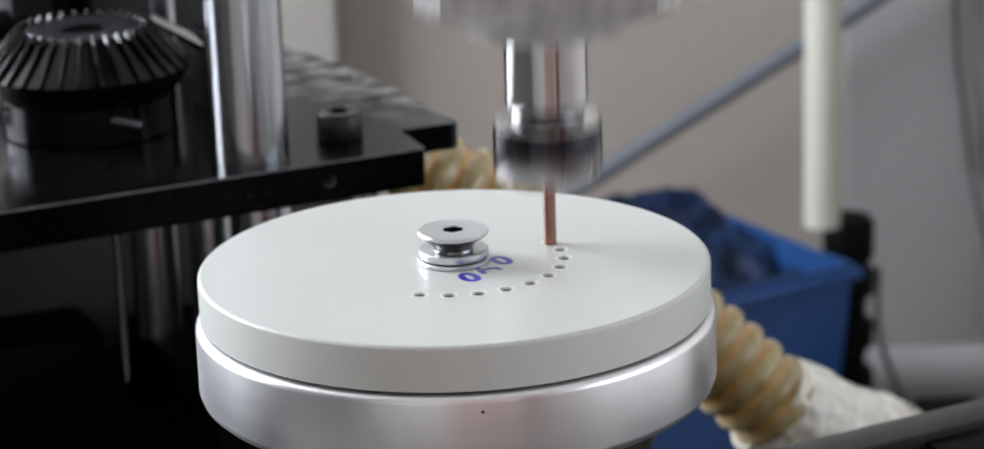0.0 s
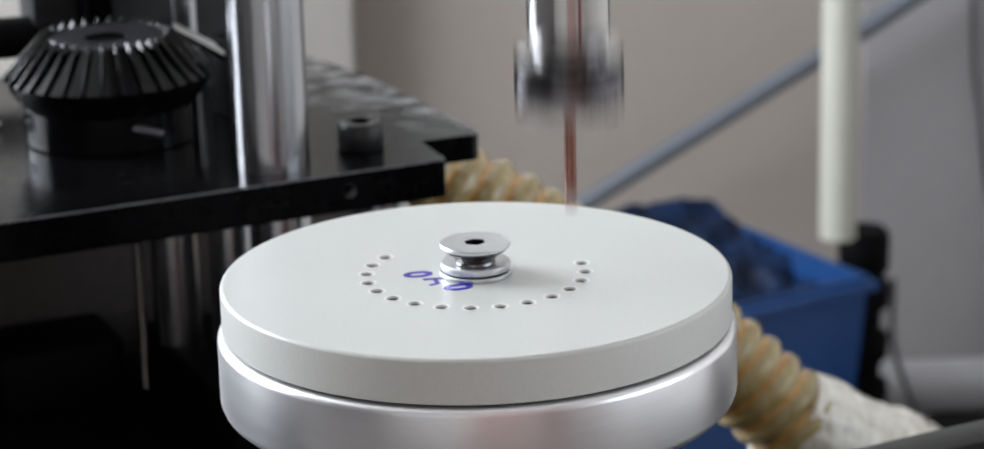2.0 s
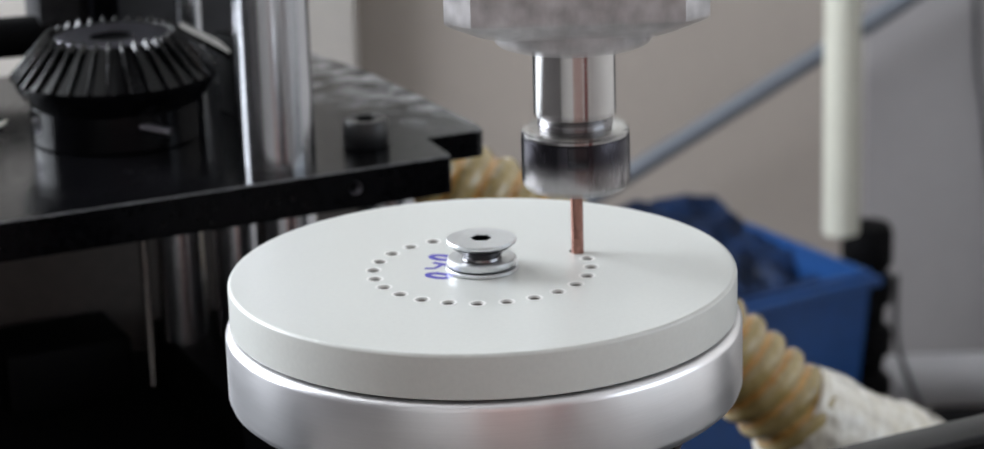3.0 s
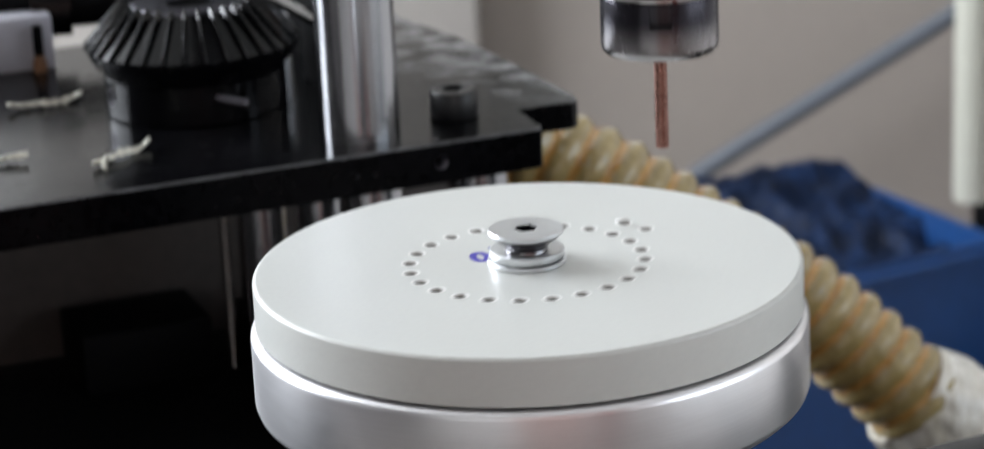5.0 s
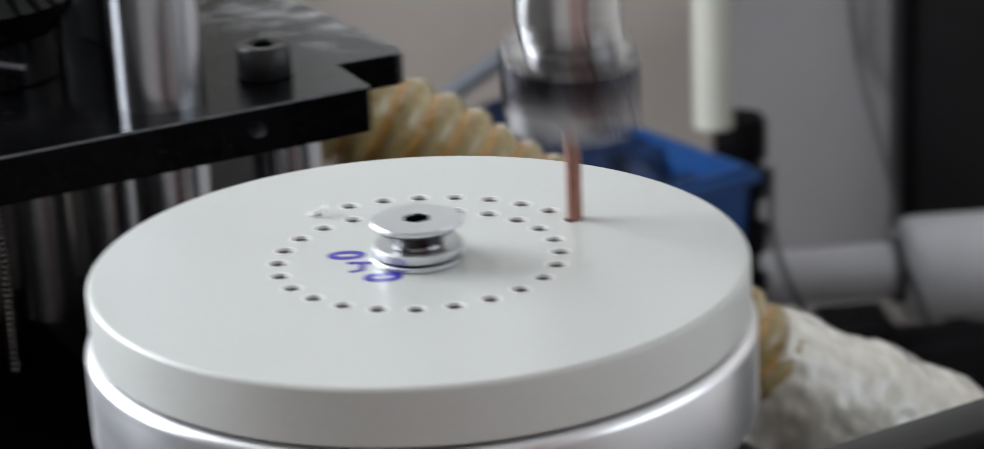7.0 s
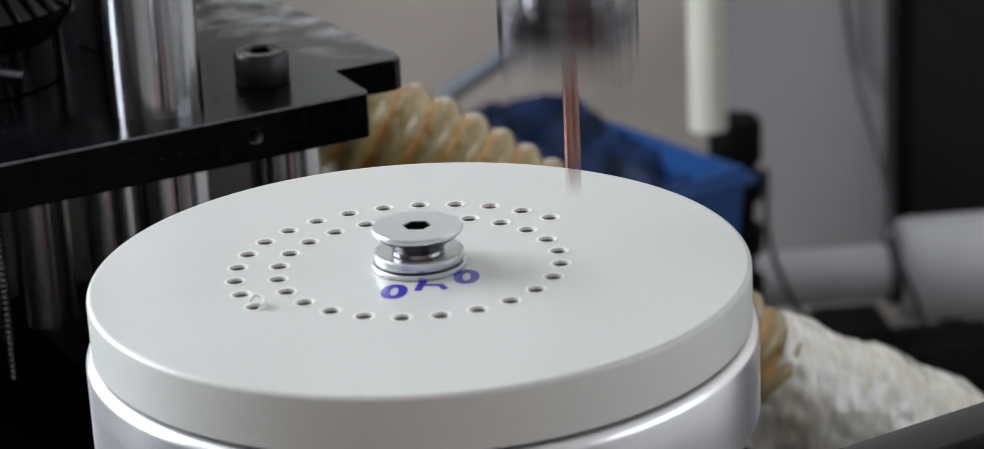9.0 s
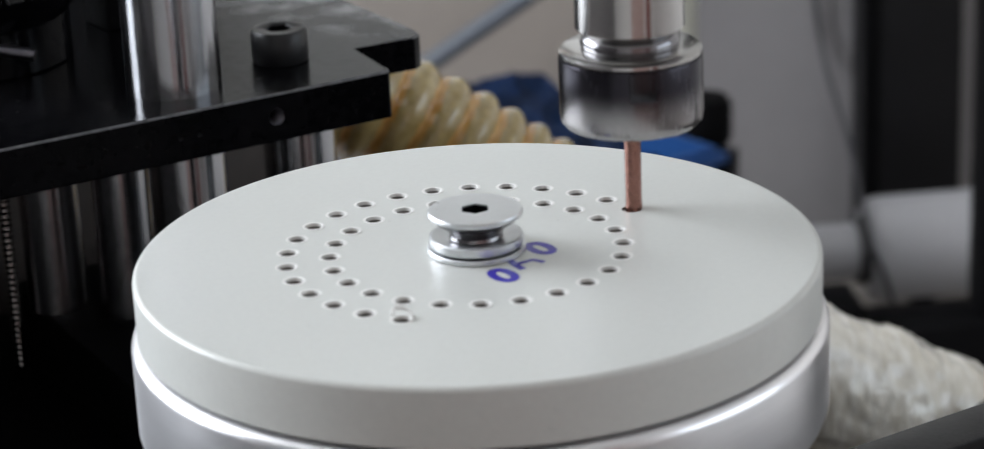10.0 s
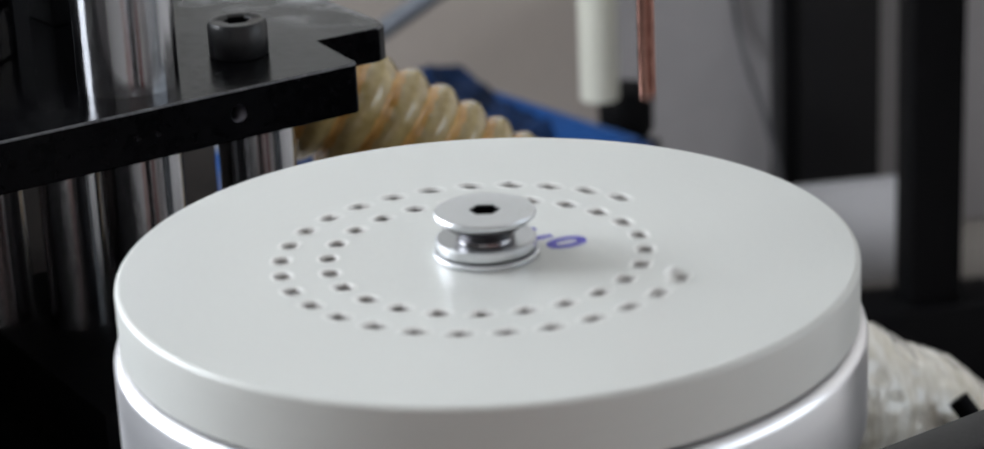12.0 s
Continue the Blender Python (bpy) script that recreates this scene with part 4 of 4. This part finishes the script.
def drill_spindle():
    """Origin at the drill's tip."""
    ob = thing("drill_spindle", pose(DRILL_X, DRILL_Y, -DEPTH), "drilling spindle with collet chuck and bronze drill", "drill")
    # drill with two flutes
    bm = bmesh.new()
    n, rings, length, r = 24, 40, 0.047, 0.0025
    prev = None
    tip = bm.verts.new((0, 0, 0))
    for i in range(rings):
        z = 0.0012 + (length - 0.0012) * i / (rings - 1)
        row = []
        for j in range(n):
            a = 2 * math.pi * j / n
            tw = 2 * math.pi * z / 0.032
            groove = max(0, math.cos(2 * (a - tw))) ** 3 * (1 if z < 0.034 else 0)
            rr = r * (1 - 0.015 * groove)
            row.append(bm.verts.new((rr * math.cos(a), rr * math.sin(a), z)))
        for j in range(n):
            k = (j + 1) % n
            if prev:
                bm.faces.new((prev[j], prev[k], row[k], row[j]))
            else:
                bm.faces.new((tip, row[k], row[j]))
        prev = row
    bm.faces.new(prev)
    part("drill_bit", bm, COPPER, ob, "bronze-coloured twist drill")
    part("collet", lathed([(0.0026, 0.0352), (0.0034, 0.0352), (0.0042, 0.0372), (0.0062, 0.0376), (0.0062, 0.048), (0.0026, 0.048)], 40, close=True), STEEL, ob, "steel collet jaws")
    nut = part("collet_nut", lathed([(0.0062, 0.0374), (0.0160, 0.0374), (0.0200, 0.0382), (0.0212, 0.0396), (0.0215, 0.0412), (0.0215, 0.0585), (0.0213, 0.0592), (0.0062, 0.0592)], 72, close=True), COLLET_SHADED, ob, "collet nut with its dark upper reflection painted on")
    part("top_bevel", lathed([(0.0124, 0.0594), (0.0205, 0.0594), (0.0213, 0.0598), (0.0213, 0.0608), (0.0200, 0.0618), (0.0124, 0.0618)], 72, close=True), STEEL, nut, "bright bevelled rim")
    part("slot", box(-0.0040, 0.0040, -0.0216, -0.0190, 0.0500, 0.0590, 0.0005), OXIDE, nut, "dark wrench slot")
    part("neck", lathed([(0, 0.0605), (0.0128, 0.0605), (0.0146, 0.0620), (0.0150, 0.0635), (0.0144, 0.0652), (0.0126, 0.0668), (0, 0.0668)], 64), COLLET, ob, "dark waisted neck")
    part("shaft", lathed([(0, 0.0668), (0.0152, 0.0668), (0.0163, 0.0680), (0.0163, 0.102), (0, 0.102)], 72), STEEL, ob, "polished spindle shaft")
    part("seal_ring", lathed([(0.0164, 0.0946), (0.0205, 0.0946), (0.0205, 0.097), (0.0164, 0.097)], 64, close=True), DARKER, ob)
    part("nose", lathed([(0.0165, 0.0962), (0.0270, 0.0962), (0.0300, 0.0972), (0.0315, 0.0990), (0.0318, 0.1045), (0.0165, 0.1045)], 72, close=True), CAST, ob, "rough cast spindle nose")
    bm = bmesh.new()
    outline = [(-0.040, -0.046), (0.040, -0.046), (0.050, -0.036), (0.050, 0.036), (0.040, 0.046), (-0.040, 0.046), (-0.050, 0.036), (-0.050, -0.036)]
    rings = [[bm.verts.new((x * k, y * k, z)) for x, y in outline] for k, z in ((0.70, 0.1047), (0.74, 0.1052), (0.97, 0.1115), (1.0, 0.1130), (1.0, 0.2590), (0.985, 0.26))]
    for lo, hi in zip(rings, rings[1:]):
        for i in range(8):
            bm.faces.new((lo[i], lo[(i + 1) % 8], hi[(i + 1) % 8], hi[i]))
    bm.faces.new(rings[0])
    bm.faces.new(rings[-1])
    part("housing", bm, CAST, ob, "rough cast spindle housing")
    part("ram", lathed([(0, 0.2602), (0.024, 0.2602), (0.025, 0.262), (0.025, 0.452), (0, 0.452)], 48), CHROME, ob, "bright steel ram")
    return ob


def thrown_curl(turns, radius, width, label):
    """A thin curled ribbon of plastic, its middle at the origin."""
    bm = bmesh.new()
    n = int(18 * turns)
    prev = None
    for i in range(n + 1):
        a = 2 * math.pi * turns * i / n
        r = radius * (0.75 + 0.35 * i / n)
        p = Vector((r * math.cos(a), r * math.sin(a), width * 0.9 * turns * (i / n - 0.5)))
        side = Vector((0.3 * math.cos(a), 0.3 * math.sin(a), 1)).normalized() * width * 0.5 * (0.6 + 0.4 * math.sin(math.pi * i / n))
        out = Vector((math.cos(a), math.sin(a), 0)) * 0.00025
        row = [bm.verts.new(p - side - out), bm.verts.new(p + side - out), bm.verts.new(p + side + out), bm.verts.new(p - side + out)]
        if prev:
            for k in range(4):
                bm.faces.new((prev[k], prev[(k + 1) % 4], row[(k + 1) % 4], row[k]))
        else:
            bm.faces.new(row[::-1])
        prev = row
    bm.faces.new(prev)
    return tagged(part("plastic_curl", bm, SWARF, smooth=60), label, "shaving", "curls thrown off the drill")


thrown = [thrown_curl(0.7, 0.0095, 0.0014, "thin white curl of plastic thrown past the pipe"), thrown_curl(0.6, 0.0150, 0.0017, "long white curl of plastic thrown off the drill"),
          thrown_curl(0.5, 0.0180, 0.0012, "thin white curl of plastic flung high over the disc"), thrown_curl(0.45, 0.0160, 0.0014, "thin white curl of plastic flung over the disc"),
          thrown_curl(0.8, 0.0060, 0.0016, "short white curl of plastic springing off the drill")]
plate_thing = faceplate()
disc_thing, disc_holes, disc_curl = plastic_disc()
nut_thing = clamp_nut()
spindle_thing = drill_spindle()


# ---------- what moves ----------
def motions():
    # the turntable steps on by one hole between the strokes and slides over for the outer ring
    rows = [(0.0, pose(0, 0, 0, 0, 0, disc_turn(K0)))]
    for k in range(K0, K_LAST + 1):
        t = stroke_time(k)
        at0 = SHIFT if k >= K_SWITCH else Vector((0, 0, 0))
        at1 = SHIFT if k + 1 >= K_SWITCH else Vector((0, 0, 0))
        rows.append((t + 0.058, pose(*at0, 0, 0, disc_turn(k))))
        rows.append((t + 0.148, pose(*at1, 0, 0, disc_turn(k + 1))))
    rows.append((12.0, pose(*SHIFT, 0, 0, disc_turn(K_LAST + 1))))
    rows = [r for i, r in enumerate(rows) if i == len(rows) - 1 or r[0] < 11.97]
    for ob in (plate_thing, disc_thing, nut_thing):
        walk(ob, rows)
    # the spindle plunges once in every period
    path = []
    for i in range(361):
        t = i / 30
        f = (t - FIRST) / PERIOD
        h = (0.5 - 0.5 * math.cos(2 * math.pi * f)) ** 1.15
        path.append((t, pose(DRILL_X, DRILL_Y, -DEPTH + 0.0455 * h)))
    walk(spindle_thing, path)
    # shavings blow along the plate and come to rest
    for ob in blown:
        away = pose(-0.16, -0.02, 0, 0, 0, 12)
        walk(ob, [(0, away), (3.4, away), (3.8, pose(-0.07, 0.004, 0, 0, 0, 8)), (4.3, pose(0, 0, 0)), (12.0, pose(0, 0, 0))])
    # long curls come off the drill and fly away
    up = pose(DRILL_X, DRILL_Y, 0.2)
    walk(thrown[0], [(0, up), (0.40, up), (0.44, pose(0.050, 0.02, 0.075, 40, 20, 0)), (0.5, pose(0.1215, 0.0400, 0.0681, 60, 30, 40)), (0.6, pose(0.1802, 0.0600, -0.0198, 80, 40, 100)),
                     (0.72, pose(0.33, 0.07, -0.38, 60, 20, 150)), (0.80, pose(0.42, 0.0, -0.4085, 0, 0, 190)), (12.0, pose(0.42, 0.0, -0.4085, 0, 0, 190))])
    walk(thrown[1], [(0, up), (1.20, up), (1.24, pose(0.030, 0.02, 0.075, 20, 10, 0)), (1.3, pose(0.0256, 0.0500, 0.0417, 60, 0, 20)), (1.4, pose(-0.0416, 0.1000, 0.0213, 72, -10, -40)), (1.5, pose(-0.1086, 0.1300, -0.0233, 75, -25, -100)),
                     (1.6, pose(-0.1864, 0.1300, -0.0843, 80, -40, -160)), (1.72, pose(-0.38, 0.05, -0.42, 90, -40, -200)), (1.95, pose(-0.46, 0.0, Z0 + 0.006, 0, 0, -230)), (12.0, pose(-0.46, 0.0, Z0 + 0.006, 0, 0, -230))])
    walk(thrown[2], [(0, up), (0.60, up), (0.64, pose(0.06, 0.03, 0.05, 20, 10, 0)), (0.7, pose(0.1480, 0.0600, 0.0620, 75, 5, 10)), (0.8, pose(0.270, 0.08, -0.04, 85, 10, 40)),
                     (0.98, pose(0.45, -0.03, -0.4085, 0, 0, 90)), (12.0, pose(0.45, -0.03, -0.4085, 0, 0, 90))])
    walk(thrown[3], [(0, up), (9.0, up), (9.04, pose(0.020, 0.08, 0.03, 20, 10, 0)), (9.1, pose(-0.0340, 0.2000, -0.0120, 70, 40, 20)), (9.2, pose(-0.130, 0.235, -0.120, 80, 60, 60)),
                     (9.4, pose(-0.40, 0.02, -0.60, 80, 40, 120)), (9.6, pose(-0.46, -0.05, Z0 + 0.006, 0, 0, 150)), (12.0, pose(-0.46, -0.05, Z0 + 0.006, 0, 0, 150))])
    walk(thrown[4], [(0, up), (9.70, up), (9.74, pose(0.044, 0.02, 0.010, 30, 10, 0)), (9.8, pose(0.0530, 0.0300, 0.0170, 60, 20, 30)), (9.9, pose(0.180, 0.06, 0.0, 80, 40, 80)),
                     (10.1, pose(0.40, -0.06, -0.4085, 0, 0, 120)), (12.0, pose(0.40, -0.06, -0.4085, 0, 0, 120))])
    # every hole opens as the drill goes in
    for k, drop, rim in disc_holes:
        low, high = pose(0, 0, -0.0145), pose(0, 0, 0.0022)
        if k <= K0:
            drop.matrix_basis, rim.matrix_basis = low, high
            continue
        t = stroke_time(k)
        walk(drop, [(0, pose(0, 0, 0)), (t - 0.045, pose(0, 0, 0)), (t, low), (12.0, low)])
        walk(rim, [(0, pose(0, 0, 0)), (t - 0.02, pose(0, 0, 0)), (t + 0.02, high), (12.0, high)])
        if k == K_SWITCH:
            walk(disc_curl, [(0, pose(0, 0, 0)), (t, pose(0, 0, 0)), (t + 0.04, pose(0, 0, 0.0062)), (12.0, pose(0, 0, 0.0062))])


motions()
